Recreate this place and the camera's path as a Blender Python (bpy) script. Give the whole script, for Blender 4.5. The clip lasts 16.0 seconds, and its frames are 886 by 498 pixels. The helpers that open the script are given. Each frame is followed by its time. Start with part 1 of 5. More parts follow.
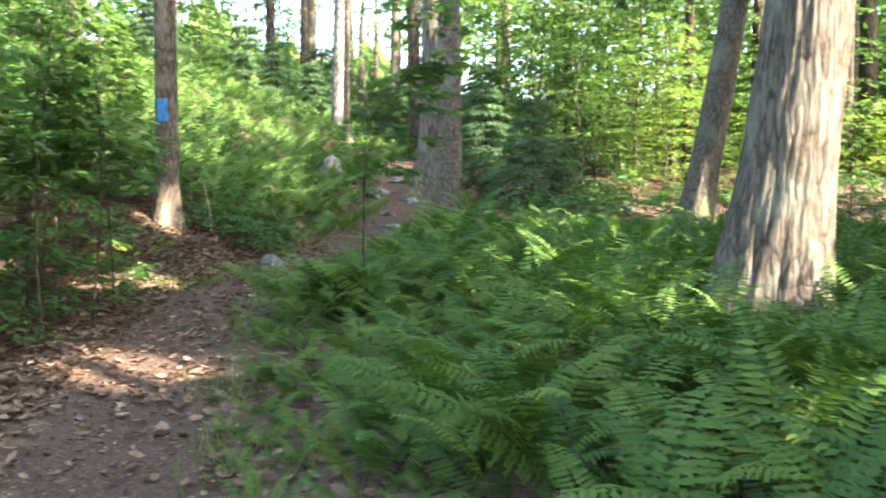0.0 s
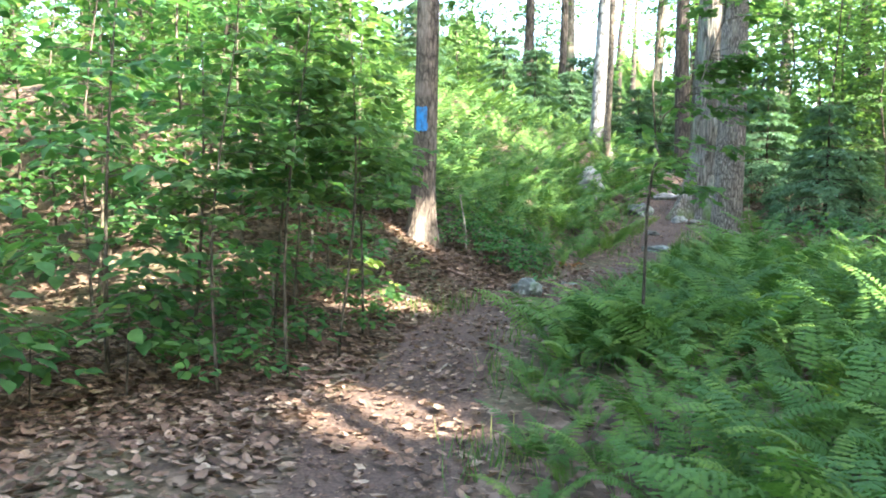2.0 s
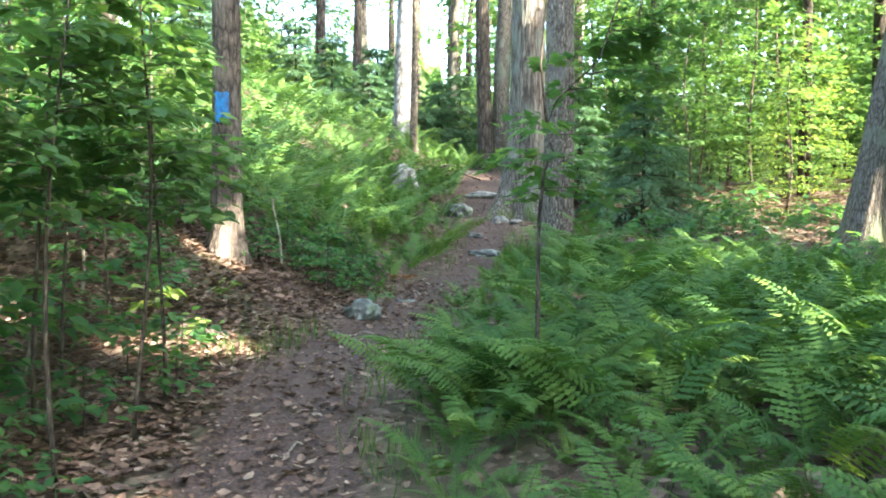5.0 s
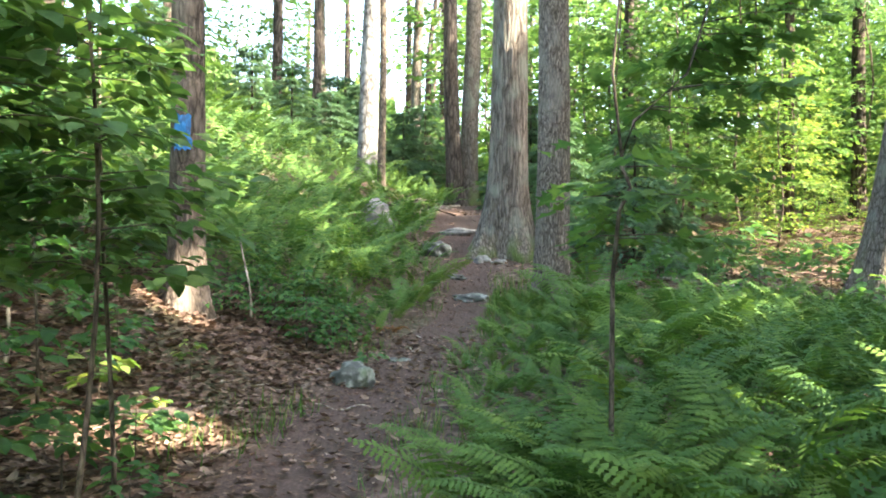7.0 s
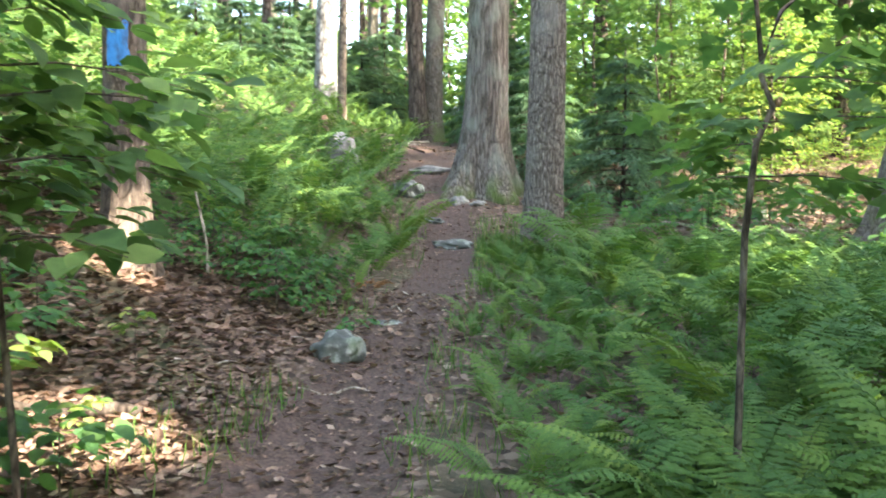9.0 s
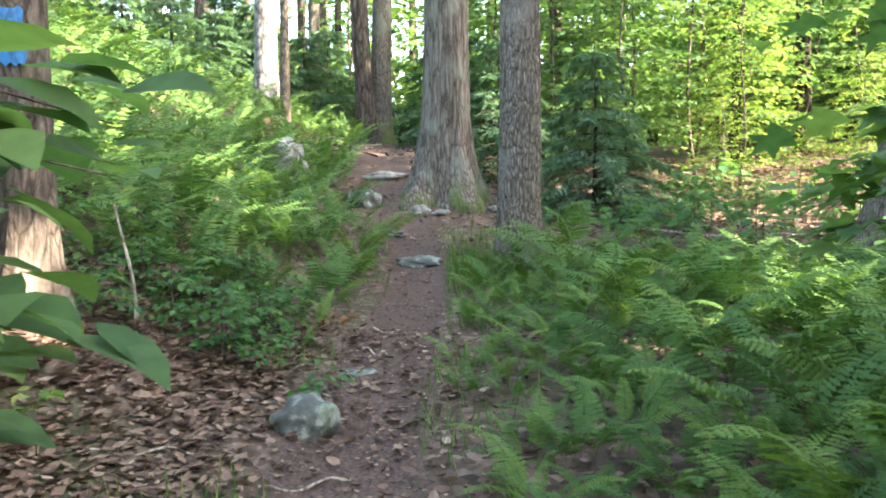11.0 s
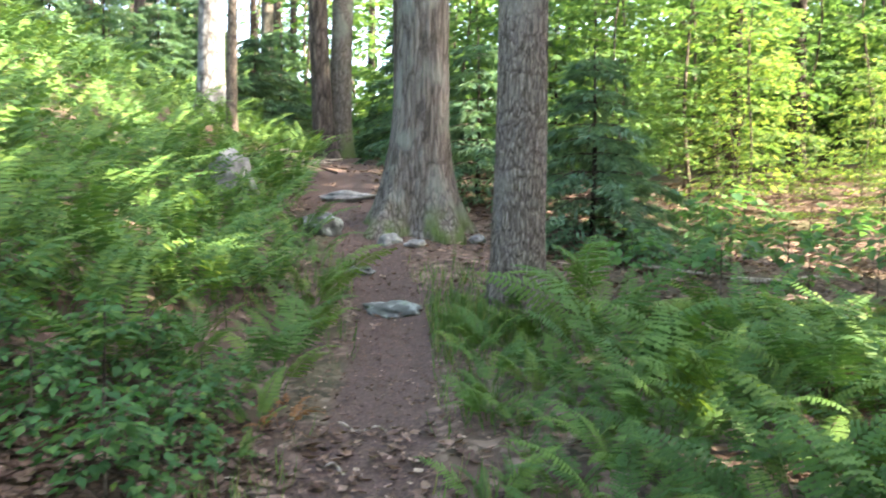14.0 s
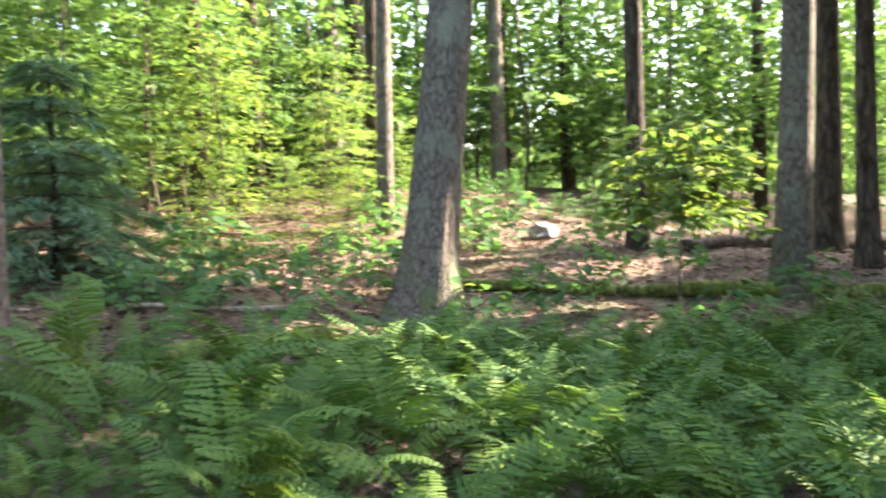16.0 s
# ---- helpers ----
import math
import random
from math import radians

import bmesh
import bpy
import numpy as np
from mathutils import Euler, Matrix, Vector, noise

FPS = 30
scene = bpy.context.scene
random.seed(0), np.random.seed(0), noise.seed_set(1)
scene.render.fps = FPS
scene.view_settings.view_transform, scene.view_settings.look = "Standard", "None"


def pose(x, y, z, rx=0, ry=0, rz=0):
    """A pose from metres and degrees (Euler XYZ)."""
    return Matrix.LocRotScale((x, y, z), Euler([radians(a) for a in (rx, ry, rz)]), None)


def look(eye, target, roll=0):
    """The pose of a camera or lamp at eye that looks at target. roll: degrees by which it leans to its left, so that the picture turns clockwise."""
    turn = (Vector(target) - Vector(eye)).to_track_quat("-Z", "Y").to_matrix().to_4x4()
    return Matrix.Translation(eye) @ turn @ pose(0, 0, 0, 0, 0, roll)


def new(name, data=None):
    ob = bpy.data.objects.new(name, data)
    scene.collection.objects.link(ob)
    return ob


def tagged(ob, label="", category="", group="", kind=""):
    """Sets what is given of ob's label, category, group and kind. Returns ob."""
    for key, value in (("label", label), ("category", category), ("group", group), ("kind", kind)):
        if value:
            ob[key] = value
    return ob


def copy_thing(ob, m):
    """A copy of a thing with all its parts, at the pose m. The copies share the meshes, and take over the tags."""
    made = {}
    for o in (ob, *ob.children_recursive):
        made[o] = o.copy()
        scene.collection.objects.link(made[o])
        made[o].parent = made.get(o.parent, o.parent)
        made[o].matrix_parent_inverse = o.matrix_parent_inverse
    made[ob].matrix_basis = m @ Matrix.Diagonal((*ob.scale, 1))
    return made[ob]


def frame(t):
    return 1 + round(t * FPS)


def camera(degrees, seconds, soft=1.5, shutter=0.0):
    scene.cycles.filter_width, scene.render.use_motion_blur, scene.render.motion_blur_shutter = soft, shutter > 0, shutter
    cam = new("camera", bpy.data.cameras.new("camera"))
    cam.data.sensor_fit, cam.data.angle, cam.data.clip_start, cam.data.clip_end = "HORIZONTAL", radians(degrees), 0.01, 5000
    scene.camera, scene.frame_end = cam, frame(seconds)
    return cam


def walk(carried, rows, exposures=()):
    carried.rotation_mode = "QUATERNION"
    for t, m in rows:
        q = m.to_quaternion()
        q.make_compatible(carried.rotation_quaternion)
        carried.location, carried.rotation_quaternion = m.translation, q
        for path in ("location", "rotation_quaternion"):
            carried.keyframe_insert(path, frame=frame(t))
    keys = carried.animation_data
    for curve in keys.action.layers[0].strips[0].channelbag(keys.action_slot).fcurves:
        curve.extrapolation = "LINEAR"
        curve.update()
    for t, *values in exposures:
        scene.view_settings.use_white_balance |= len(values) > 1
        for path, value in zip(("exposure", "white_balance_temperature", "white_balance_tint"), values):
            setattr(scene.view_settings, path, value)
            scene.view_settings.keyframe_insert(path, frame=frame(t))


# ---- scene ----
cam = camera(54.9, 16.0, soft=1.9, shutter=0.25)
PATH = [
    (0, (-0.029, 0.033, 1.491), (-0.027, 2.031, 1.412), 0.3),
    (0.5, (-0.185, 0.3, 1.498), (-0.439, 2.282, 1.418), 0.7),
    (1, (-0.293, 0.558, 1.538), (-0.737, 2.508, 1.517), 0.2),
    (1.5, (-0.32, 0.938, 1.554), (-0.85, 2.866, 1.524), 0.8),
    (2, (-0.417, 1.195, 1.572), (-0.979, 3.114, 1.511), 2.0),
    (2.5, (-0.631, 1.442, 1.622), (-1.13, 3.378, 1.56), 1.4),
    (3, (-0.746, 1.634, 1.655), (-1.139, 3.594, 1.581), 0.4),
    (3.5, (-0.884, 1.934, 1.679), (-1.235, 3.902, 1.612), 0.7),
    (4, (-1.03, 2.242, 1.675), (-1.309, 4.222, 1.628), 0.6),
    (4.5, (-1.165, 2.518, 1.69), (-1.288, 4.513, 1.631), 0.6),
    (4.7, (-1.176, 2.614, 1.681), (-1.272, 4.61, 1.62), 0.6),
    (6.8, (-1.688, 3.958, 1.81), (-1.632, 5.957, 1.831), 0.6),
    (7, (-1.721, 4.068, 1.809), (-1.666, 6.067, 1.83), 0.6),
    (7.5, (-1.828, 4.41, 1.808), (-1.774, 6.409, 1.811), 0.7),
    (8, (-1.929, 4.71, 1.814), (-1.856, 6.709, 1.785), 0.7),
    (8.5, (-2.003, 5.071, 1.826), (-1.889, 7.067, 1.777), 0.9),
    (9, (-2.073, 5.384, 1.846), (-1.893, 7.372, 1.724), 0.7),
    (9.2, (-2.118, 5.523, 1.858), (-1.866, 7.503, 1.723), 0.3),
    (11.5, (-2.222, 6.847, 2.018), (-1.907, 8.818, 1.898), -0.6),
    (12, (-2.2, 7.193, 2.026), (-1.988, 9.179, 1.919), -0.1),
    (12.5, (-2.188, 7.501, 2.031), (-2.021, 9.489, 1.891), -0.3),
    (13, (-2.225, 7.815, 2.081), (-2.001, 9.798, 1.946), -0.7),
    (13.5, (-2.195, 8.156, 2.102), (-1.938, 10.134, 1.964), -0.8),
    (14, (-2.173, 8.44, 2.142), (-1.746, 10.392, 2.049), 0.6),
    (14.5, (-2.193, 8.773, 2.189), (-1.509, 10.652, 2.178), 0.3),
    (15, (-2.16, 9.017, 2.179), (-1.315, 10.83, 2.159), -0.1),
    (15.5, (-2.087, 9.32, 2.188), (-0.951, 10.966, 2.17), -0.9),
    (16, (-2.042, 9.58, 2.202), (-0.544, 10.904, 2.145), -1.7),
]
walk(cam, [(t, look(eye, target, roll)) for t, eye, target, roll in PATH], exposures=[(0, 3.6, 6800, 12), (1.0, 3.85, 6350, 10), (2.0, 3.95, 6100, 8), (4.5, 3.9, 6150, 7), (7, 3.65, 6700, 11), (9, 3.9, 6700, 13), (11.5, 3.9, 6650, 13), (12.5, 4.15, 6650, 13), (13.5, 3.9, 6750, 15), (14.5, 3.75, 6600, 15), (15.3, 3.75, 6650, 17), (16, 3.63, 6750, 20)])

# ---- light ----
SUN_EL, SUN_AZ = radians(36), radians(-30)          # height; angle from +X towards +Y
TO_SUN = np.array([math.cos(SUN_EL) * math.cos(SUN_AZ), math.cos(SUN_EL) * math.sin(SUN_AZ), math.sin(SUN_EL)])
world = bpy.data.worlds.new("world")
scene.world = world
world.use_nodes = True
sky = world.node_tree.nodes.new("ShaderNodeTexSky")
sky.sky_type, sky.sun_disc = "NISHITA", False
sky.sun_elevation, sky.sun_rotation = SUN_EL, math.pi / 2 - SUN_AZ
sky.air_density, sky.dust_density = 1.0, 3.0
back = world.node_tree.nodes["Background"]
back.inputs["Strength"].default_value = 0.15
world.node_tree.links.new(sky.outputs[0], back.inputs["Color"])
sun_data = bpy.data.lights.new("sun", "SUN")
sun_data.energy, sun_data.angle, sun_data.color = 3.9, radians(0.6), (1.0, 0.90, 0.74)
sun = new("sun", sun_data)
sun.matrix_world = look(tuple(TO_SUN * 60), (0, 0, 0))

rng = np.random.default_rng(7)


# ---- materials ----
def material(name):
    m = bpy.data.materials.new(name)
    m.use_nodes = True
    nt = m.node_tree
    return m, nt, nt.nodes["Principled BSDF"], nt.nodes["Material Output"]


def node(nt, kind, **values):
    n = nt.nodes.new(kind)
    for k, v in values.items():
        n.inputs[k].default_value = v
    return n


def coords(nt, scale=(1, 1, 1), generated="Object"):
    tc = nt.nodes.new("ShaderNodeTexCoord")
    mp = nt.nodes.new("ShaderNodeMapping")
    mp.inputs["Scale"].default_value = scale
    nt.links.new(tc.outputs[generated], mp.inputs[0])
    return mp.outputs[0]


def ramp(nt, source, stops):
    r = nt.nodes.new("ShaderNodeValToRGB")
    e = r.color_ramp.elements
    while len(e) < len(stops):
        e.new(0.5)
    for el, (p, c) in zip(e, stops):
        el.position, el.color = p, (*c, 1)
    nt.links.new(source, r.inputs[0])
    return r.outputs[0]


def mix(nt, fac, a, b, mode="MIX"):
    m = nt.nodes.new("ShaderNodeMix")
    m.data_type, m.blend_type = "RGBA", mode
    for sock, v in ((m.inputs[0], fac), (m.inputs[6], a), (m.inputs[7], b)):
        if hasattr(v, "links"):
            nt.links.new(v, sock)
        else:
            sock.default_value = v if isinstance(v, float) else (*v, 1)
    return m.outputs[2]


def leaf_material(name, stops, translucent=0.4, rough=0.65, per_object=False, detail=25.0):
    """Thin leaf: shade picked per leaf, mottled, partly see-through to light."""
    m, nt, bsdf, out = material(name)
    geo = nt.nodes.new("ShaderNodeNewGeometry")
    pick = geo.outputs["Random Per Island"]
    if per_object:
        info = nt.nodes.new("ShaderNodeObjectInfo")
        pick = info.outputs["Random"]
    col = ramp(nt, pick, stops)
    noi = node(nt, "ShaderNodeTexNoise", Scale=detail, Detail=3.0)
    nt.links.new(coords(nt), noi.inputs["Vector"])
    mott = ramp(nt, noi.outputs[0], [(0.3, (0.72, 0.74, 0.7)), (0.7, (1.1, 1.08, 1.0))])
    col = mix(nt, 1.0, col, mott, "MULTIPLY")
    nt.links.new(col, bsdf.inputs["Base Color"])
    bsdf.inputs["Roughness"].default_value = rough
    bsdf.inputs["Specular IOR Level"].default_value = 0.22
    tr = nt.nodes.new("ShaderNodeBsdfTranslucent")
    nt.links.new(mix(nt, 1.0, col, (1.15, 1.2, 0.68), "MULTIPLY"), tr.inputs[0])
    ms = nt.nodes.new("ShaderNodeMixShader")
    ms.inputs[0].default_value = translucent
    nt.links.new(bsdf.outputs[0], ms.inputs[1])
    nt.links.new(tr.outputs[0], ms.inputs[2])
    nt.links.new(ms.outputs[0], out.inputs[0])
    return m


def bark_material(name, dark, mid, light, scale=9.0, stretch=0.16, lichen=None, moss=0.0, depth=0.5):
    """Furrowed bark: plates stretched along the trunk, lichen blotches, moss near the foot."""
    m, nt, bsdf, out = material(name)
    sway = node(nt, "ShaderNodeTexNoise", Scale=5.0, Detail=3.0)
    nt.links.new(coords(nt, (1, 1, 0.7)), sway.inputs["Vector"])
    v = mix(nt, 0.07, coords(nt, (1, 1, stretch)), sway.outputs["Color"], "ADD")
    n1 = node(nt, "ShaderNodeTexNoise", Scale=scale * 1.6, Detail=6.0, Roughness=0.68)
    vo = node(nt, "ShaderNodeTexVoronoi", Scale=scale)
    vo.feature = "DISTANCE_TO_EDGE"
    vo.inputs["Randomness"].default_value = 0.9
    nt.links.new(v, n1.inputs["Vector"])
    nt.links.new(v, vo.inputs["Vector"])
    col = ramp(nt, n1.outputs[0], [(0.34, dark), (0.5, mid), (0.68, light)])
    edge = ramp(nt, vo.outputs["Distance"], [(0.0, (0.24, 0.22, 0.2)), (0.06, (0.62, 0.6, 0.58)), (0.2, (1.05, 1.05, 1.05))])
    col = mix(nt, 0.9, col, edge, "MULTIPLY")
    grain = node(nt, "ShaderNodeTexNoise", Scale=110.0, Detail=3.0)
    nt.links.new(coords(nt, (1, 1, 0.35)), grain.inputs["Vector"])
    col = mix(nt, 0.7, col, ramp(nt, grain.outputs[0], [(0.3, (0.7, 0.69, 0.68)), (0.7, (1.2, 1.19, 1.17))]), "MULTIPLY")
    n2 = node(nt, "ShaderNodeTexNoise", Scale=3.0, Detail=4.0)
    nt.links.new(coords(nt, (1, 1, 0.6)), n2.inputs["Vector"])
    if lichen:
        col = mix(nt, ramp(nt, n2.outputs[0], [(0.52, (0, 0, 0)), (0.66, (0.65, 0.65, 0.65))]), col, lichen)
    if moss:
        sep = nt.nodes.new("ShaderNodeSeparateXYZ")
        nt.links.new(coords(nt), sep.inputs[0])
        mr = node(nt, "ShaderNodeMapRange")
        mr.inputs[1].default_value, mr.inputs[2].default_value = 0.0, moss
        mr.inputs[3].default_value, mr.inputs[4].default_value = 1.0, 0.0
        nt.links.new(sep.outputs[2], mr.inputs[0])
        add = nt.nodes.new("ShaderNodeMath")
        add.operation = "MULTIPLY"
        nt.links.new(mr.outputs[0], add.inputs[0])
        nt.links.new(ramp(nt, n2.outputs[0], [(0.42, (0, 0, 0)), (0.58, (1, 1, 1))]), add.inputs[1])
        col = mix(nt, add.outputs[0], col, (0.085, 0.115, 0.03))
    nt.links.new(col, bsdf.inputs["Base Color"])
    bsdf.inputs["Roughness"].default_value = 0.92
    bsdf.inputs["Specular IOR Level"].default_value = 0.2
    mul = nt.nodes.new("ShaderNodeMath")
    mul.operation = "MULTIPLY_ADD"
    nt.links.new(vo.outputs["Distance"], mul.inputs[0])
    mul.inputs[1].default_value = 1.4
    nt.links.new(n1.outputs[0], mul.inputs[2])
    bump = node(nt, "ShaderNodeBump", Strength=depth, Distance=0.03)
    nt.links.new(mul.outputs[0], bump.inputs["Height"])
    nt.links.new(bump.outputs[0], bsdf.inputs["Normal"])
    return m


def stone_material(name, base, lichen, moss=0.3):
    m, nt, bsdf, out = material(name)
    v = coords(nt)
    n1 = node(nt, "ShaderNodeTexNoise", Scale=6.0, Detail=6.0, Roughness=0.65)
    n2 = node(nt, "ShaderNodeTexNoise", Scale=40.0, Detail=3.0)
    nt.links.new(v, n1.inputs["Vector"])
    nt.links.new(v, n2.inputs["Vector"])
    col = ramp(nt, n1.outputs[0], [(0.3, tuple(c * 0.55 for c in base)), (0.5, base), (0.62, lichen)])
    col = mix(nt, 0.6, col, ramp(nt, n2.outputs[0], [(0.3, (0.6, 0.6, 0.6)), (0.7, (1.1, 1.1, 1.1))]), "MULTIPLY")
    n3 = node(nt, "ShaderNodeTexNoise", Scale=4.0, Detail=4.0)
    nt.links.new(coords(nt, (1, 1.3, 0.8)), n3.inputs["Vector"])
    col = mix(nt, ramp(nt, n3.outputs[0], [(0.56, (0, 0, 0)), (0.68, (moss, moss, moss))]), col, (0.07, 0.11, 0.04))
    nt.links.new(col, bsdf.inputs["Base Color"])
    bsdf.inputs["Roughness"].default_value = 0.88
    bump = node(nt, "ShaderNodeBump", Strength=0.6, Distance=0.02)
    nt.links.new(n1.outputs[0], bump.inputs["Height"])
    nt.links.new(bump.outputs[0], bsdf.inputs["Normal"])
    return m


def ground_material():
    m, nt, bsdf, out = material("forest_floor")
    v = coords(nt)
    vo = node(nt, "ShaderNodeTexVoronoi", Scale=16.0)
    big = node(nt, "ShaderNodeTexNoise", Scale=0.9, Detail=5.0)
    fine = node(nt, "ShaderNodeTexNoise", Scale=45.0, Detail=5.0, Roughness=0.7)
    mid = node(nt, "ShaderNodeTexNoise", Scale=7.0, Detail=4.0)
    for n in (big, fine, mid):
        nt.links.new(v, n.inputs["Vector"])
    warp = mix(nt, 0.06, v, mid.outputs["Color"], "ADD")
    nt.links.new(warp, vo.inputs["Vector"])
    sep = nt.nodes.new("ShaderNodeSeparateColor")
    nt.links.new(vo.outputs["Color"], sep.inputs[0])
    litter = ramp(nt, sep.outputs[0], [(0.0, (0.035, 0.024, 0.018)), (0.35, (0.08, 0.052, 0.037)),
                                       (0.7, (0.135, 0.09, 0.064)), (1.0, (0.22, 0.16, 0.12))])
    soil = ramp(nt, fine.outputs[0], [(0.3, (0.035, 0.024, 0.018)), (0.55, (0.085, 0.058, 0.042)), (0.75, (0.19, 0.135, 0.095))])
    litter = mix(nt, ramp(nt, mid.outputs[0], [(0.45, (0, 0, 0)), (0.62, (0.8, 0.8, 0.8))]), litter, soil)
    litter = mix(nt, ramp(nt, big.outputs[0], [(0.5, (0, 0, 0)), (0.66, (0.4, 0.4, 0.4))]), litter, (0.06, 0.085, 0.03))
    dirt = ramp(nt, fine.outputs[0], [(0.28, (0.034, 0.025, 0.02)), (0.5, (0.08, 0.053, 0.042)), (0.66, (0.135, 0.091, 0.071)), (0.76, (0.26, 0.19, 0.15))])
    at = nt.nodes.new("ShaderNodeAttribute")
    at.attribute_name = "worn"
    fac = nt.nodes.new("ShaderNodeMath")
    fac.operation = "MULTIPLY_ADD"
    nt.links.new(mid.outputs[0], fac.inputs[0])
    fac.inputs[1].default_value = 0.9
    nt.links.new(at.outputs["Fac"], fac.inputs[2])
    col = mix(nt, ramp(nt, fac.outputs[0], [(0.72, (0, 0, 0)), (1.05, (1, 1, 1))]), litter, dirt)
    nt.links.new(col, bsdf.inputs["Base Color"])
    bsdf.inputs["Roughness"].default_value = 0.95
    bsdf.inputs["Specular IOR Level"].default_value = 0.2
    hm = nt.nodes.new("ShaderNodeMath")
    hm.operation = "ADD"
    nt.links.new(fine.outputs[0], hm.inputs[0])
    nt.links.new(sep.outputs[1], hm.inputs[1])
    bump = node(nt, "ShaderNodeBump", Strength=0.55, Distance=0.02)
    nt.links.new(hm.outputs[0], bump.inputs["Height"])
    nt.links.new(bump.outputs[0], bsdf.inputs["Normal"])
    return m


M_GROUND = ground_material()
FERN_STOPS = [(0.0, (0.056, 0.125, 0.036)), (0.4, (0.082, 0.165, 0.043)), (0.8, (0.118, 0.208, 0.047)), (1.0, (0.165, 0.245, 0.055))]
M_FERN = leaf_material("fern_green", FERN_STOPS, 0.4, per_object=True)
M_FERN_FAR = leaf_material("fern_green_massed", FERN_STOPS, 0.35)
M_FERN_DRY = leaf_material("fern_russet", [(0.0, (0.16, 0.07, 0.03)), (1.0, (0.3, 0.15, 0.06))], 0.25)
M_LEAF = leaf_material("broad_leaf", [(0.0, (0.045, 0.12, 0.046)), (0.5, (0.07, 0.168, 0.06)), (0.93, (0.105, 0.215, 0.066)), (1.0, (0.18, 0.25, 0.065))], 0.5)
# brighter, yellower broad leaf: sunlight on the leaves is put into the colour
M_LEAF_SUNLIT = leaf_material("broad_leaf_sunlit_yellow_green", [(0.0, (0.07, 0.14, 0.045)), (0.45, (0.13, 0.22, 0.06)), (0.8, (0.21, 0.29, 0.08)), (1.0, (0.34, 0.37, 0.12))], 0.5)
M_CANOPY = leaf_material("canopy_leaf", [(0.0, (0.07, 0.145, 0.055)), (0.6, (0.11, 0.2, 0.07)), (1.0, (0.17, 0.265, 0.085))], 0.52)
M_NEEDLE = leaf_material("conifer_needle", [(0.0, (0.08, 0.16, 0.11)), (0.7, (0.125, 0.22, 0.145)), (1.0, (0.18, 0.28, 0.18))], 0.45)
M_GRASS = leaf_material("grass_blade", [(0.0, (0.06, 0.13, 0.03)), (0.7, (0.1, 0.19, 0.05)), (1.0, (0.25, 0.24, 0.1))], 0.35)
M_LITTER = leaf_material("dead_leaf", [(0.0, (0.05, 0.03, 0.022)), (0.35, (0.12, 0.073, 0.056)), (0.7, (0.19, 0.122, 0.092)), (0.93, (0.27, 0.185, 0.145)), (1.0, (0.38, 0.29, 0.23))], 0.12, 0.7)
M_OAK = bark_material("oak_bark", (0.1, 0.085, 0.07), (0.175, 0.15, 0.125), (0.26, 0.23, 0.195), 17.0, 0.09, (0.22, 0.225, 0.185), 0.34, 1.0)
M_PLATE = bark_material("platy_bark", (0.075, 0.061, 0.05), (0.185, 0.153, 0.127), (0.4, 0.345, 0.295), 30.0, 0.26, (0.24, 0.215, 0.185), 0.0, 0.9)
M_BLAZE_BARK = bark_material("blotched_bark", (0.045, 0.036, 0.03), (0.1, 0.08, 0.064), (0.19, 0.155, 0.125), 16.0, 0.3, (0.2, 0.165, 0.135), 0.0, 0.7)
M_GREY = bark_material("grey_bark", (0.085, 0.074, 0.062), (0.15, 0.13, 0.108), (0.225, 0.198, 0.165), 26.0, 0.2, (0.19, 0.2, 0.15), 0.9, 0.6)
M_DARK = bark_material("dark_bark", (0.03, 0.024, 0.02), (0.075, 0.06, 0.05), (0.15, 0.125, 0.1), 10.0, 0.2, None, 0.0, 0.7)
M_BIRCH = bark_material("pale_bark", (0.075, 0.07, 0.066), (0.2, 0.195, 0.185), (0.32, 0.315, 0.3), 6.0, 0.6, (0.3, 0.3, 0.285), 0.0, 0.3)
M_TWIG = bark_material("twig_bark", (0.05, 0.04, 0.03), (0.11, 0.09, 0.07), (0.2, 0.17, 0.13), 20.0, 0.3, None, 0.0, 0.3)
M_PALE_TWIG = bark_material("bleached_twig", (0.2, 0.17, 0.13), (0.36, 0.31, 0.25), (0.5, 0.45, 0.38), 18.0, 0.3, None, 0.0, 0.3)
M_LOG = bark_material("mossy_log_bark", (0.05, 0.05, 0.02), (0.13, 0.15, 0.04), (0.26, 0.25, 0.09), 9.0, 0.6, (0.11, 0.17, 0.03), 0.0, 0.7)
M_STONE = stone_material("grey_stone", (0.075, 0.082, 0.07), (0.3, 0.32, 0.28), 0.6)
M_STONE_PALE = stone_material("pale_stone", (0.17, 0.165, 0.15), (0.3, 0.29, 0.26), 0.3)


def paint_material():
    m, nt, bsdf, out = material("blue_trail_paint")
    n = node(nt, "ShaderNodeTexNoise", Scale=30.0, Detail=4.0)
    nt.links.new(coords(nt, (1, 1, 0.4)), n.inputs["Vector"])
    nt.links.new(ramp(nt, n.outputs[0], [(0.35, (0.012, 0.07, 0.17)), (0.6, (0.018, 0.165, 0.4))]), bsdf.inputs["Base Color"])
    bsdf.inputs["Roughness"].default_value = 0.7
    return m


M_PAINT = paint_material()


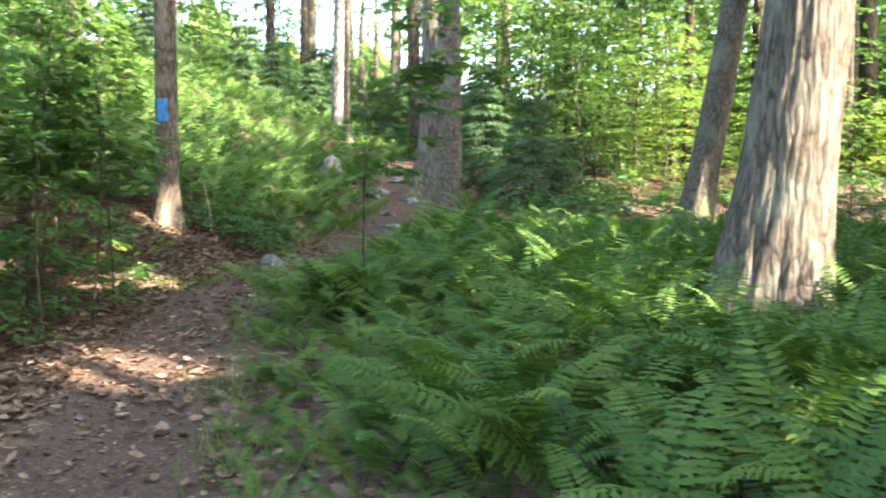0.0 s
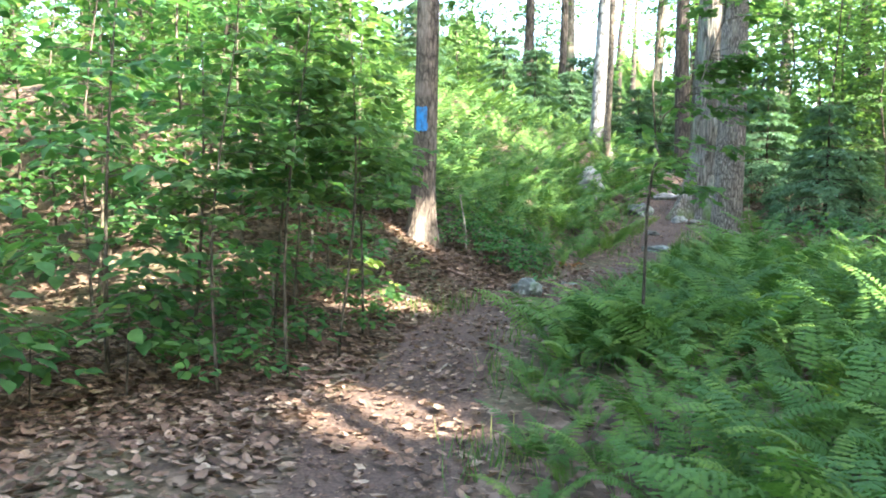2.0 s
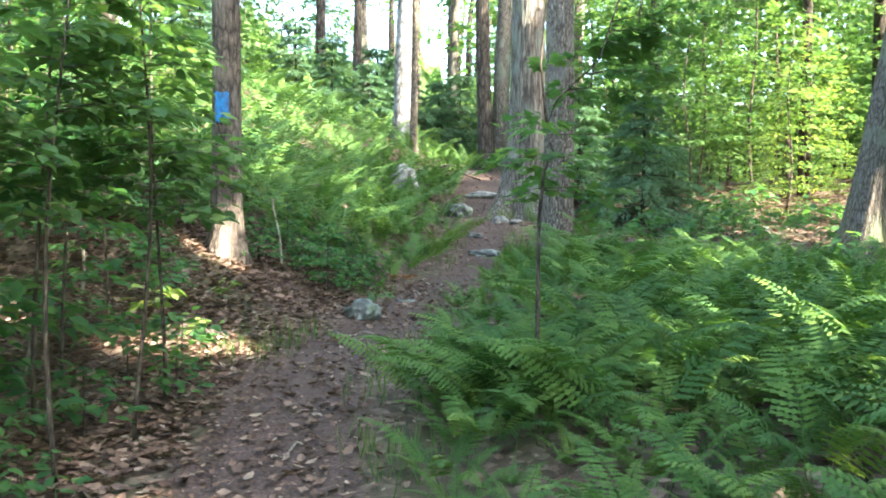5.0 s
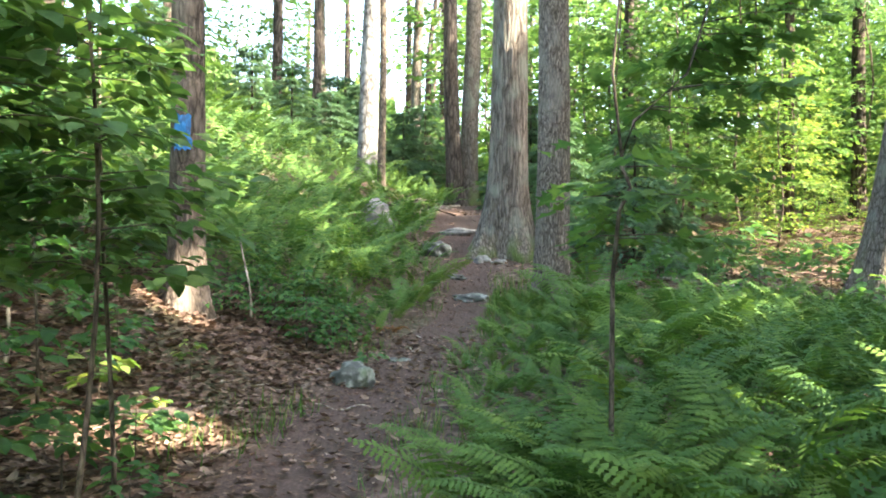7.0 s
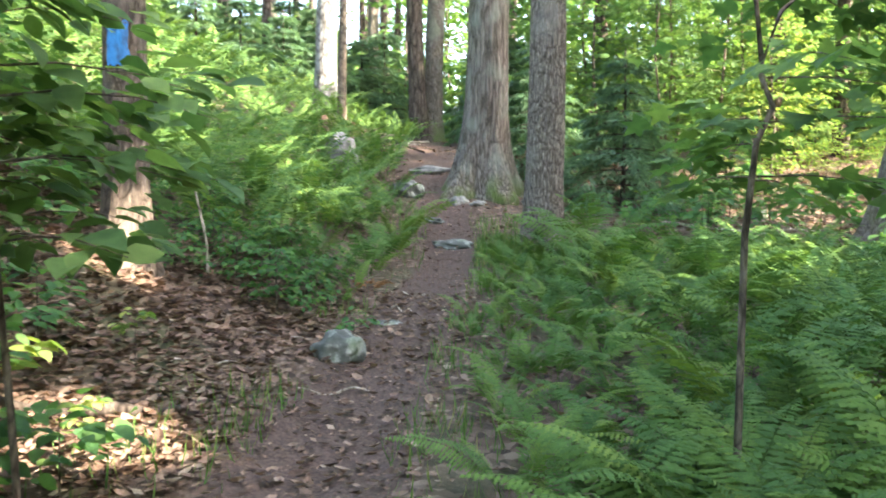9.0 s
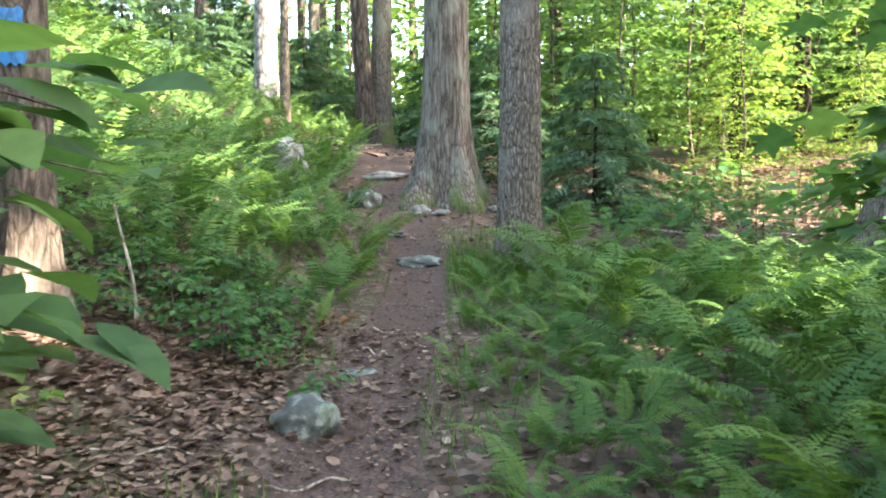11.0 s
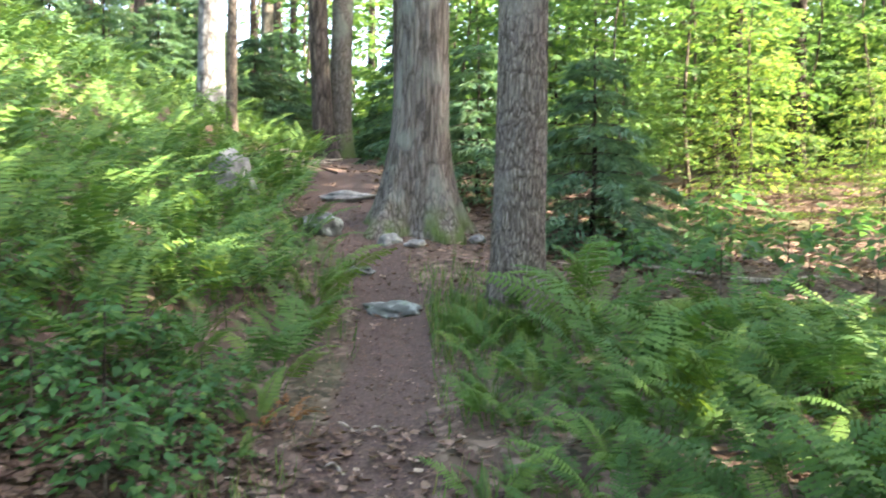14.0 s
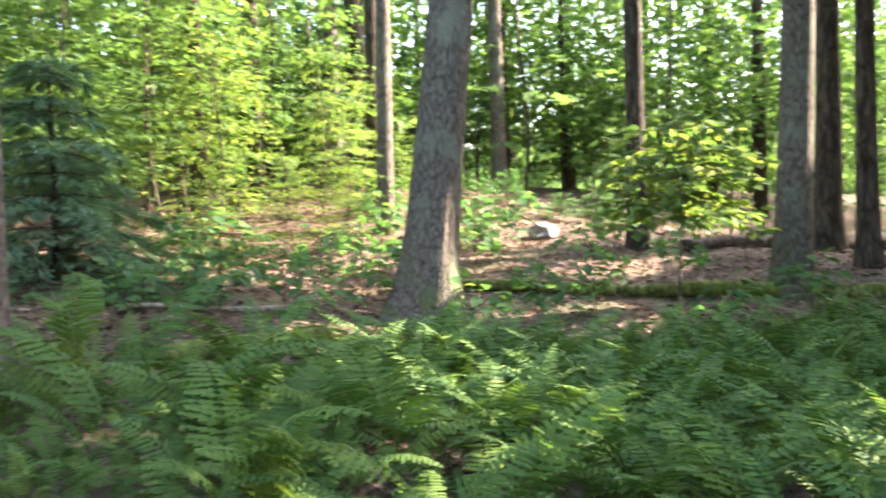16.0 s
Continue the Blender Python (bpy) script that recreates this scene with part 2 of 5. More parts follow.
# ---- mesh tools ----
class Soup:
    """Collects vertices, triangles and quads for one mesh."""

    def __init__(self):
        self.v, self.t, self.q, self.n = [], [], [], 0

    def add(self, verts, tris=None, quads=None):
        verts = np.asarray(verts, float).reshape(-1, 3)
        if tris is not None and len(tris):
            self.t.append(np.asarray(tris, int).reshape(-1, 3) + self.n)
        if quads is not None and len(quads):
            self.q.append(np.asarray(quads, int).reshape(-1, 4) + self.n)
        self.v.append(verts)
        self.n += len(verts)
        return self

    def mesh(self, name, mat, smooth=True):
        me = bpy.data.meshes.new(name)
        v = np.concatenate(self.v)
        t = np.concatenate(self.t) if self.t else np.zeros((0, 3), int)
        q = np.concatenate(self.q) if self.q else np.zeros((0, 4), int)
        me.vertices.add(len(v))
        me.vertices.foreach_set("co", v.astype(np.float32).ravel())
        loops = np.concatenate([t.ravel(), q.ravel()]).astype(np.int32)
        me.loops.add(len(loops))
        me.loops.foreach_set("vertex_index", loops)
        starts = np.concatenate([np.arange(len(t)) * 3, len(t) * 3 + np.arange(len(q)) * 4]).astype(np.int32)
        me.polygons.add(len(starts))
        me.polygons.foreach_set("loop_start", starts)
        me.polygons.foreach_set("use_smooth", np.full(len(starts), smooth))
        me.materials.append(mat)
        me.update(calc_edges=True)
        return me


def part(name, data, parent, label="", m=None):
    ob = new(name, data)
    ob.parent = parent
    if m is not None:
        ob.matrix_basis = m
    return tagged(ob, label)


def unit(v):
    v = np.asarray(v, float)
    return v / np.maximum(np.linalg.norm(v, axis=-1, keepdims=True), 1e-9)


def tube(soup, points, radii, sides=6):
    """A tapered limb along points."""
    p, r = np.asarray(points, float), np.asarray(radii, float)
    d = unit(np.gradient(p, axis=0))
    ref = np.where(np.abs(d[:, 2:3]) > 0.85, np.array([[1.0, 0, 0]]), np.array([[0, 0, 1.0]]))
    a = unit(np.cross(d, ref))
    b = np.cross(d, a)
    ang = np.linspace(0, 2 * np.pi, sides, endpoint=False)
    v = p[:, None] + r[:, None, None] * (np.cos(ang)[None, :, None] * a[:, None] + np.sin(ang)[None, :, None] * b[:, None])
    n, quads = len(p), []
    i = np.arange(sides)
    for k in range(n - 1):
        quads.append(np.stack([k * sides + i, k * sides + (i + 1) % sides, (k + 1) * sides + (i + 1) % sides, (k + 1) * sides + i], 1))
    verts = np.concatenate([v.reshape(-1, 3), p[:1], p[-1:]])
    c0, c1 = n * sides, n * sides + 1
    caps = [(c0, (j + 1) % sides, j) for j in range(sides)] + [(c1, (n - 1) * sides + j, (n - 1) * sides + (j + 1) % sides) for j in range(sides)]
    soup.add(verts, caps, np.concatenate(quads))


# leaf outlines: x across, y along, z out of the blade; a fold along the midrib
LEAF_SMALL = (np.array([(0, 0, 0), (-0.36, 0.42, 0.07), (0, 1, -0.06), (0.36, 0.42, 0.07)]), [(0, 2, 1), (0, 3, 2)])
LEAF_NEEDLE = (np.array([(0, 0, 0), (-0.13, 0.4, 0.03), (0, 1, -0.08), (0.13, 0.4, 0.03)]), [(0, 2, 1), (0, 3, 2)])
LEAF_MID = (np.array([(0, 0, 0), (-0.33, 0.45, 0.07), (0, 1.05, -0.09), (0.33, 0.45, 0.07), (0, 0.5, 0)]), [(0, 4, 1), (1, 4, 2), (0, 3, 4), (4, 3, 2)])
LEAF_OVATE = (np.array([(0, 0, 0), (-0.26, 0.2, 0.05), (-0.34, 0.5, 0.07), (-0.2, 0.8, 0.03), (0, 1.05, -0.1),
                        (0.2, 0.8, 0.03), (0.34, 0.5, 0.07), (0.26, 0.2, 0.05), (0, 0.35, 0), (0, 0.7, -0.02)]),
              [(0, 8, 1), (1, 8, 2), (2, 8, 9), (2, 9, 3), (3, 9, 4), (4, 9, 5), (5, 9, 6), (6, 9, 8), (6, 8, 7), (7, 8, 0)])
LEAF_LOBED = (np.array([(0, 0, 0), (-0.5, 0.15, 0.05), (-0.24, 0.42, 0), (-0.52, 0.78, 0.02), (-0.15, 0.72, 0), (0, 1.1, -0.1),
                        (0.15, 0.72, 0), (0.52, 0.78, 0.02), (0.24, 0.42, 0), (0.5, 0.15, 0.05), (0, 0.45, -0.05)]),
              [(10, a, b) for a, b in ((1, 0), (2, 1), (3, 2), (4, 3), (5, 4), (6, 5), (7, 6), (8, 7), (9, 8), (0, 9))])
LEAF_DRY = (np.array([(0, 0, 0.1), (-0.32, 0.5, 0.14), (0, 1, 0.2), (0.32, 0.5, 0.1), (0, 0.5, 0)]), [(0, 4, 1), (1, 4, 2), (0, 3, 4), (4, 3, 2)])
LEAF_CURLED = (np.array([(0, 0, 0.12), (-0.3, 0.3, 0.1), (-0.22, 0.75, 0.16), (0, 1, 0.22), (0.22, 0.75, 0.2), (0.3, 0.3, 0.14), (0, 0.5, 0)]),
               [(6, 1, 0), (6, 2, 1), (6, 3, 2), (6, 4, 3), (6, 5, 4), (6, 0, 5)])


def scatter(soup, template, pos, axis, normal, size):
    """Adds one leaf at each place, its length along axis and its face along normal."""
    tv, tf = template
    pos, axis = np.asarray(pos, float), unit(axis)
    side = unit(np.cross(axis, normal))
    nor = np.cross(side, axis)
    s = np.asarray(size, float).reshape(-1, 1, 1)
    v = pos[:, None] + s * (tv[None, :, 0:1] * side[:, None] + tv[None, :, 1:2] * axis[:, None] + tv[None, :, 2:3] * nor[:, None])
    k = len(tv)
    f = np.asarray(tf)[None] + (np.arange(len(pos)) * k)[:, None, None]
    soup.add(v.reshape(-1, 3), f.reshape(-1, 3))


def loose(soup, template, pos, size, droop=0.25, tilt=0.5):
    """Leaves at random headings, faces roughly up."""
    n = len(pos)
    if not n:
        return
    a = rng.uniform(0, 2 * np.pi, n)
    axis = np.stack([np.cos(a), np.sin(a), -droop + rng.normal(0, 0.25, n)], 1)
    nor = np.stack([rng.normal(0, tilt, n), rng.normal(0, tilt, n), np.ones(n)], 1)
    scatter(soup, template, pos, axis, nor, size * rng.uniform(0.6, 1.25, n))


# ---- the lie of the land ----
TRAIL = np.array([(0.9, -6), (0.35, -2), (-0.05, 0), (-0.95, 2.3), (-1.6, 4.0), (-2.0, 5.6), (-2.38, 8.6), (-1.98, 10.9), (-1.6, 12.6),
                  (-1.22, 14.4), (-1.0, 16), (-0.98, 18.2), (-1.1, 20.5), (-0.6, 24), (0.2, 30)])
RISE = np.array([(-40, -2.6), (-6, -0.45), (0, 0.0), (2.5, 0.17), (4.1, 0.31), (5.5, 0.36), (6.9, 0.52), (8.2, 0.60), (9.6, 0.71), (10.9, 0.82),
                 (14.4, 1.10), (16, 1.31), (18.2, 1.82), (20, 2.25), (22, 2.7), (24.5, 3.05), (40, 3.8), (150, 6.0)])


def trail_x(y):
    return np.interp(y, TRAIL[:, 1], TRAIL[:, 0])


def step(a, b, v):
    k = np.clip((v - a) / (b - a), 0, 1)
    return k * k * (3 - 2 * k)


def ground_z(x, y):
    x, y = np.asarray(x, float), np.asarray(y, float)
    z = np.interp(y, RISE[:, 0], RISE[:, 1])
    off = x - trail_x(y)
    bank = np.minimum(np.maximum(-off - 0.75, 0), 7.0)
    z = z + 0.36 * bank * step(8.5, 12.0, y) - 0.03 * bank * (1 - step(8.5, 12.0, y))
    z = z + (0.1 * np.clip(off - 6.5, 0, 6) - (0.02 + 0.05 * step(16.5, 19.0, y)) * np.clip(off - 0.6, 0, 6)) * step(7.0, 12.0, y)
    z = z - 0.04 * step(0.45, 0.15, np.abs(off)) * step(-8, -4, y) * step(26, 20, y)
    z = z + 0.035 * np.sin(x * 1.3 + 0.4 * y) * np.sin(y * 0.9 + 1.0) + 0.025 * np.sin(x * 3.1 + y * 2.3) * np.sin(y * 3.7 - x)
    return z


def z_at(x, y):
    return float(ground_z(x, y))


def build_ground():
    near_x, near_y = np.arange(-7, 9.01, 0.13), np.arange(-1, 23.01, 0.13)
    far = np.cumsum(0.12 * 1.12 ** np.arange(1, 66))
    far = far[far < 700]
    xs = np.concatenate([near_x[0] - far[::-1], near_x, near_x[-1] + far])
    ys = np.concatenate([near_y[0] - far[::-1], near_y, near_y[-1] + far])
    gx, gy = np.meshgrid(xs, ys)
    gz = ground_z(gx, gy)
    gz = gz + 0.012 * np.sin(gx * 11 + gy * 7) * np.sin(gy * 13 - gx * 5) + rng.normal(0, 0.004, gx.shape)
    w = len(xs)
    i = (np.arange(len(ys) - 1)[:, None] * w + np.arange(w - 1)[None]).ravel()
    me = Soup().add(np.stack([gx, gy, gz], -1).reshape(-1, 3), None, np.stack([i, i + 1, i + w + 1, i + w], 1)).mesh("ground", M_GROUND)
    half = np.interp(gy, [-6, 5, 8, 10, 13, 17, 20], [0.4, 0.4, 0.42, 0.36, 0.28, 0.3, 0.5])
    worn = step(1.5, 0.55, np.abs(gx - trail_x(gy)) / half) * step(30, 22, gy)
    at = me.attributes.new("worn", "FLOAT", "POINT")
    at.data.foreach_set("value", worn.astype(np.float32).ravel())
    return tagged(new("ground", me), "forest floor of brown leaf litter with a worn dirt footpath", "ground", kind="structure")


build_ground()

# sunlit spots: openings in the leaves lie along the way from each to the sun (x, y, z, radius)
SPOTS = np.array([(-3.75, 11.6, 1.5, 0.27), (-3.55, 9.45, 0.67, 0.34), (-2.3, 6.0, 0.4, 0.36), (2.95, 6.8, 1.2, 0.4), (3.0, 6.8, 2.1, 0.45), (3.1, 6.8, 3.0, 0.45),
                  (-6.5, 8.0, 1.6, 0.5), (-7.2, 10.4, 1.8, 0.6), (-5.3, 9.4, 1.2, 0.5), (-5.4, 26.0, 3.4, 0.9), (-2.4, 29.0, 4.2, 1.6), (-6.4, 27.8, 4.0, 1.4), (1.2, 13.6, 1.6, 0.3), (0.5, 12.3, 1.5, 0.2), (1.9, 12.2, 1.5, 0.25), (2.0, 3.6, 0.7, 0.4), (5.2, 18.0, 1.6, 0.9), (6.8, 18.3, 1.7, 1.2), (8.4, 18.9, 1.9, 0.9), (3.6, 18.7, 1.7, 0.5), (8.7, 13.2, 3.4, 0.45), (8.8, 13.2, 4.4, 0.5),
                  (1.2, 5.9, 0.9, 0.35), (5.8, 19.5, 2.0, 1.0), (4.2, 20.5, 2.2, 0.8), (8.5, 19.0, 2.1, 0.9), (-5.2, 17.0, 3.4, 0.6), (-4.0, 15.0, 2.9, 0.4), (-2.6, 14.6, 1.9, 0.3), (-3.0, 16.2, 2.4, 0.35), (-7.0, 15.0, 3.6, 0.7), (2.8, 10.2, 1.6, 0.3), (0.9, 8.6, 1.3, 0.35), (2.2, 13.0, 1.8, 0.4), (-4.6, 20.5, 3.2, 1.0), (-6.2, 18.0, 3.8, 0.6), (-4.6, 8.4, 2.3, 0.6), (-5.6, 7.0, 2.8, 0.5), (-5.0, 5.4, 2.6, 0.5), (3.0, 21.0, 3.0, 1.2), (6.0, 18.2, 1.7, 0.7), (-6.2, 10.6, 3.0, 0.9),
                  (5.6, 20.5, 3.2, 2.4), (8.0, 20.2, 3.4, 2.0), (4.0, 20.6, 3.6, 1.4), (7.0, 23.5, 4.5, 2.4), (8.3, 13.4, 3.5, 0.5), (8.3, 13.4, 4.6, 0.5), (1.2, 11.8, 1.7, 0.4), 
                  (-6.5, 20.0, 4.0, 0.9), (5.1, 15.6, 3.0, 0.22), (6.6, 13.6, 2.9, 1.2), (4.5, 18.7, 1.8, 0.8), (6.7, 18.9, 1.8, 0.9), (7.8, 17.6, 1.7, 0.5), (5.4, 17.4, 1.7, 0.35),
                  (2.3, 7.6, 0.9, 0.3), (-4.6, 8.6, 1.6, 0.3), (9.5, 15.5, 2.0, 0.6), (-9.0, 12.0, 3.2, 1.0), (-8.0, 8.8, 2.8, 0.7), (-10.5, 16.0, 4.4, 1.8), (-7.2, 13.2, 3.4, 0.6), (3.4, 4.6, 1.0, 0.35), (-8.5, 6.0, 2.6, 1.0), (-4.0, 27.5, 5.0, 2.2), (0.4, 30.0, 5.0, 2.4), (-8.0, 26.0, 6.0, 2.4), (4.2, 28.0, 4.6, 2.4), (2.4, 24.0, 3.6, 1.3), (-1.6, 23.2, 3.4, 1.0),
                  (9.2, 26.0, 4.4, 2.4), (12.0, 22.0, 4.0, 2.0), (13.5, 17.5, 3.4, 1.8), (-12.0, 21.0, 6.0, 2.2), (-2.0, 36.0, 7.0, 3.5), (6.0, 35.0, 7.0, 3.5), (-7.0, 22.5, 5.0, 1.4), (1.0, 20.8, 3.2, 0.8)])


def open_to_sun(p):
    """Which of the places p lie in an opening that lets sun through."""
    p = np.asarray(p, float).reshape(-1, 3)
    free = np.zeros(len(p), bool)
    for x, y, z, r in SPOTS:
        d = p - (x, y, z)
        along = d @ TO_SUN
        off = np.linalg.norm(d - along[:, None] * TO_SUN, axis=1)
        free |= (off < r + 0.16) & (along > 0.7)
    return free


# ---- trees ----
def trunk_mesh(name, mat, height, radius, flare=0.6, lean=(0, 0), sides=40, rings=60, ridge=0.03, lobes=0, seed=0, wobble=0.02, foot=0.35, freq=9.0, sweep=0.0):
    """An upright trunk, its foot at the origin and sunk into the soil, with furrows as real relief."""
    u = np.linspace(0, 1, rings)
    z = -0.6 + (height + 0.6) * u ** 1.7
    th = np.linspace(0, 2 * np.pi, sides, endpoint=False)
    v = np.zeros((rings, sides, 3))
    for i, h in enumerate(z):
        hh = max(h, 0)
        base = radius * (1 - 0.62 * hh / height) * (1 + flare * math.exp(-max(h, -0.1) / foot))
        cx = lean[0] * hh + wobble * math.sin(hh * 0.9 + seed) + sweep * math.exp(-hh / 1.2)
        cy = lean[1] * hh + wobble * math.cos(hh * 0.7 + seed * 2)
        for j, a in enumerate(th):
            c, s = math.cos(a), math.sin(a)
            n = noise.noise(Vector((c * freq * 0.5, s * freq * 0.5, h * 1.1 + seed * 7.3)))
            n2 = noise.noise(Vector((c * freq * 1.3, s * freq * 1.3, h * 2.2 + seed * 3.1)))
            r = base * (1 + ridge * (1 - 3.2 * abs(n)) + ridge * 0.7 * n2)
            if lobes:
                r *= 1 + 0.22 * math.exp(-max(h, 0) / (foot * 1.1)) * math.cos(lobes * a + seed + 0.6 * math.sin(2 * a))
            v[i, j] = (cx + r * c, cy + r * s, h)
    i = (np.arange(rings - 1)[:, None] * sides + np.arange(sides)[None]).ravel()
    nx = (np.arange(rings - 1)[:, None] * sides + ((np.arange(sides) + 1) % sides)[None]).ravel()
    verts = np.concatenate([v.reshape(-1, 3), [v[-1].mean(0)]])
    top = (rings - 1) * sides
    cap = [(top + j, top + (j + 1) % sides, rings * sides) for j in range(sides)]
    return Soup().add(verts, cap, np.stack([i, nx, nx + sides, i + sides], 1)).mesh(name, mat)


def crown_meshes(height, lean, spread, start, n_clump, per, size, base, mat, bark, radius, template=LEAF_SMALL):
    """Limbs that fork out of the trunk, and leaves massed round their ends with gaps between."""
    limbs, leaves = Soup(), Soup()
    for k in range(n_clump):
        h = rng.uniform(start, height)
        f = (h - start) / max(height - start, 0.1)
        a, reach = rng.uniform(0, 2 * np.pi), spread * (0.35 + 0.65 * math.sin(math.pi * min(0.2 + 0.75 * f, 1))) * rng.uniform(0.55, 1)
        h0 = max(h - reach * rng.uniform(0.25, 0.7), start * 0.75)
        p0 = np.array([lean[0] * h0, lean[1] * h0, h0])
        p2 = np.array([lean[0] * h + reach * math.cos(a), lean[1] * h + reach * math.sin(a), h + rng.uniform(-0.4, 0.8)])
        p1 = (p0 + p2) / 2 + (0, 0, -0.1 * reach)
        if k % 2 == 0 and not open_to_sun(np.stack([p0 + (p2 - p0) * f for f in (0.2, 0.4, 0.6, 0.8, 1.0)]) + base).any():
            tube(limbs, [p0, p1, p2], [radius * 0.28, radius * 0.16, 0.012], 5)
        t = rng.uniform(0.35, 1.1, (per, 1))
        pos = p0 + (p2 - p0) * t + rng.normal(0, 1, (per, 3)) * (0.34 * spread * 0.45, 0.34 * spread * 0.45, 0.3)
        pos = pos[~open_to_sun(pos + base)]
        loose(leaves, template, pos, size)
    if not limbs.v:
        tube(limbs, [(lean[0] * start, lean[1] * start, start), (lean[0] * start + 0.3, lean[1] * start, start + 1.0)], [radius * 0.25, 0.01], 5)
    return limbs.mesh("limb", bark), leaves.mesh("crown", mat)


def tree(name, label, xy, bark, height=16.0, radius=0.2, lean=(0, 0), spread=3.2, start=6.0, clumps=30, per=85, size=0.2, leaf=None, **shape):
    x, y = xy
    base = np.array([x, y, z_at(x, y)])
    ob = tagged(new(name), label, "tree")
    ob.location = base
    part("trunk", trunk_mesh("trunk", bark, height, radius, lean=lean, seed=x + 2 * y, **shape), ob)
    limbs, crown = crown_meshes(height, lean, spread, start, clumps, per, size, base, leaf or M_CANOPY, bark, radius)
    part("limbwork", limbs, ob)["kind"] = "stuff"
    part("crown", crown, ob)["kind"] = "stuff"
    return ob


big = dict(sides=110, rings=120)
mid_t = dict(sides=36, rings=50)
tree("oak_tree", "large grey oak with furrowed bark and mossy flared roots", (-0.24, 18.75), M_OAK, 19, 0.335, (0.012, 0), 4.2, 7,
     flare=0.85, foot=0.55, ridge=0.035, lobes=5, freq=14, clumps=46, **big)
tree("slender_tree", "straight tree with rough platy brown bark among the ferns", (0.07, 15.62), M_PLATE, 16, 0.235, (0.002, 0), 3.0, 7,
     flare=0.28, foot=0.3, ridge=0.03, freq=16, **big)
blazed = tree("blazed_tree", "brown-barked tree with a blue painted trail blaze", (-3.83, 11.78), M_BLAZE_BARK, 15, 0.158, (0.004, 0.003), 3.0, 6,
              flare=0.4, foot=0.3, ridge=0.035, freq=8, lobes=4, **big)
tree("broad_tree", "stout tree with shaggy sunlit bark and a widely flared foot", (2.74, 7.05), M_OAK, 18, 0.365, (0.07, -0.02), 4.2, 6.5, sweep=-0.14,
     flare=0.62, foot=0.7, ridge=0.03, lobes=4, freq=22, clumps=74, **big)
tree("mossy_tree", "leaning grey tree with moss on its foot, standing in leaf litter", (4.6, 15.75), M_GREY, 16, 0.285, (0.158, -0.01), 3.4, 7,
     flare=0.7, foot=0.4, ridge=0.028, lobes=3, freq=12, **big)
tree("thin_tree", "thin grey tree beside the mossy-footed one", (8.2, 19.9), M_GREY, 14, 0.145, (0.01, 0), 2.4, 6, flare=0.3, **mid_t)
tree("dark_tree", "dark-barked tree standing in sunlit brush", (12.3, 24.9), M_DARK, 16, 0.27, (-0.012, 0), 3.0, 7, flare=0.4, **mid_t)
tree("pale_tree", "pale grey birch-like tree beside a fallen branch heap", (-3.0, 24.6), M_BIRCH, 15, 0.24, (0.02, 0), 2.8, 8, flare=0.6, **mid_t)
tree("thin_tree", "thin dark tree close to the pale one", (-2.55, 22.6), M_TWIG, 12, 0.09, (-0.006, 0), 1.8, 7, flare=0.3, **mid_t)
tree("dark_tree", "dark twin-stemmed tree beyond the oak", (-0.8, 26.5), M_DARK, 17, 0.22, (-0.035, 0), 3.0, 9, flare=0.7, **mid_t)
tree("dark_tree", "dark twin-stemmed tree beyond the oak", (-0.42, 26.9), M_GREY, 17, 0.25, (0.015, 0), 3.0, 9, flare=0.5, **mid_t)
tree("dark_tree", "dark trunk close behind the oak", (0.15, 22.3), M_DARK, 17, 0.17, (-0.004, 0), 2.8, 8, flare=0.4, **mid_t)
for x, y, r, lx in ((-1.9, 33, 0.2, 0.01), (-4.9, 30, 0.14, 0), (-5.2, 34, 0.2, -0.01), (-6.3, 31, 0.18, 0.01), (-8.5, 27, 0.16, 0), (2.2, 31, 0.2, 0.01), (-9.3, 21.5, 0.17, -0.01),
                    (3.9, 27, 0.17, 0.0), (8.9, 24.5, 0.18, 0.01), (10.6, 22.6, 0.16, 0), (12.5, 26, 0.2, 0)):
    tree("woodland_tree", "straight woodland tree with dark bark", (x, y), M_DARK if r < 0.19 else M_GREY, 16, r, (lx, 0), 2.8, 8, flare=0.35, clumps=26, per=90, size=0.24, sides=22, rings=30)
# from (9.0, -0.6) on: unseen trees added to shade the path's start
for x, y, r, lx, bark in ((10.3, 16.3, 0.16, 0.0, M_DARK), (8.5, 13.25, 0.22, 0.085, M_GREY), (10.8, 13.0, 0.15, 0.0, M_DARK), (13.0, 14.2, 0.22, 0, M_DARK), (12.4, 12.4, 0.24, 0.01, M_DARK),
                          (15.4, 23.0, 0.2, 0, M_GREY), (7.5, 8.2, 0.2, 0.01, M_GREY), (6.0, 3.0, 0.22, 0.0, M_DARK), (11.5, 6.5, 0.24, 0, M_DARK), (-6.5, 4.0, 0.2, 0, M_DARK), (9.0, -0.6, 0.2, 0, M_DARK), (12.5, 2.4, 0.22, 0, M_GREY), (13.5, -3.2, 0.2, 0, M_DARK), (17, 0.6, 0.22, 0, M_DARK), (8.2, -4.6, 0.18, 0, M_GREY), (18, 5.2, 0.2, 0, M_DARK), (10.8, -2.6, 0.16, 0, M_DARK), (15.2, 4.0, 0.18, 0, M_DARK)):
    tree("woodland_tree", "dark-furrowed woodland tree on the leafy slope or added unseen for shade", (x, y), bark, 15, r, (lx, 0), 3.2, 6.5, flare=0.45, clumps=58 if y < 7 and x > 4 else 26, per=85, size=0.24 if y < 7 else 0.22, sides=30, rings=40)

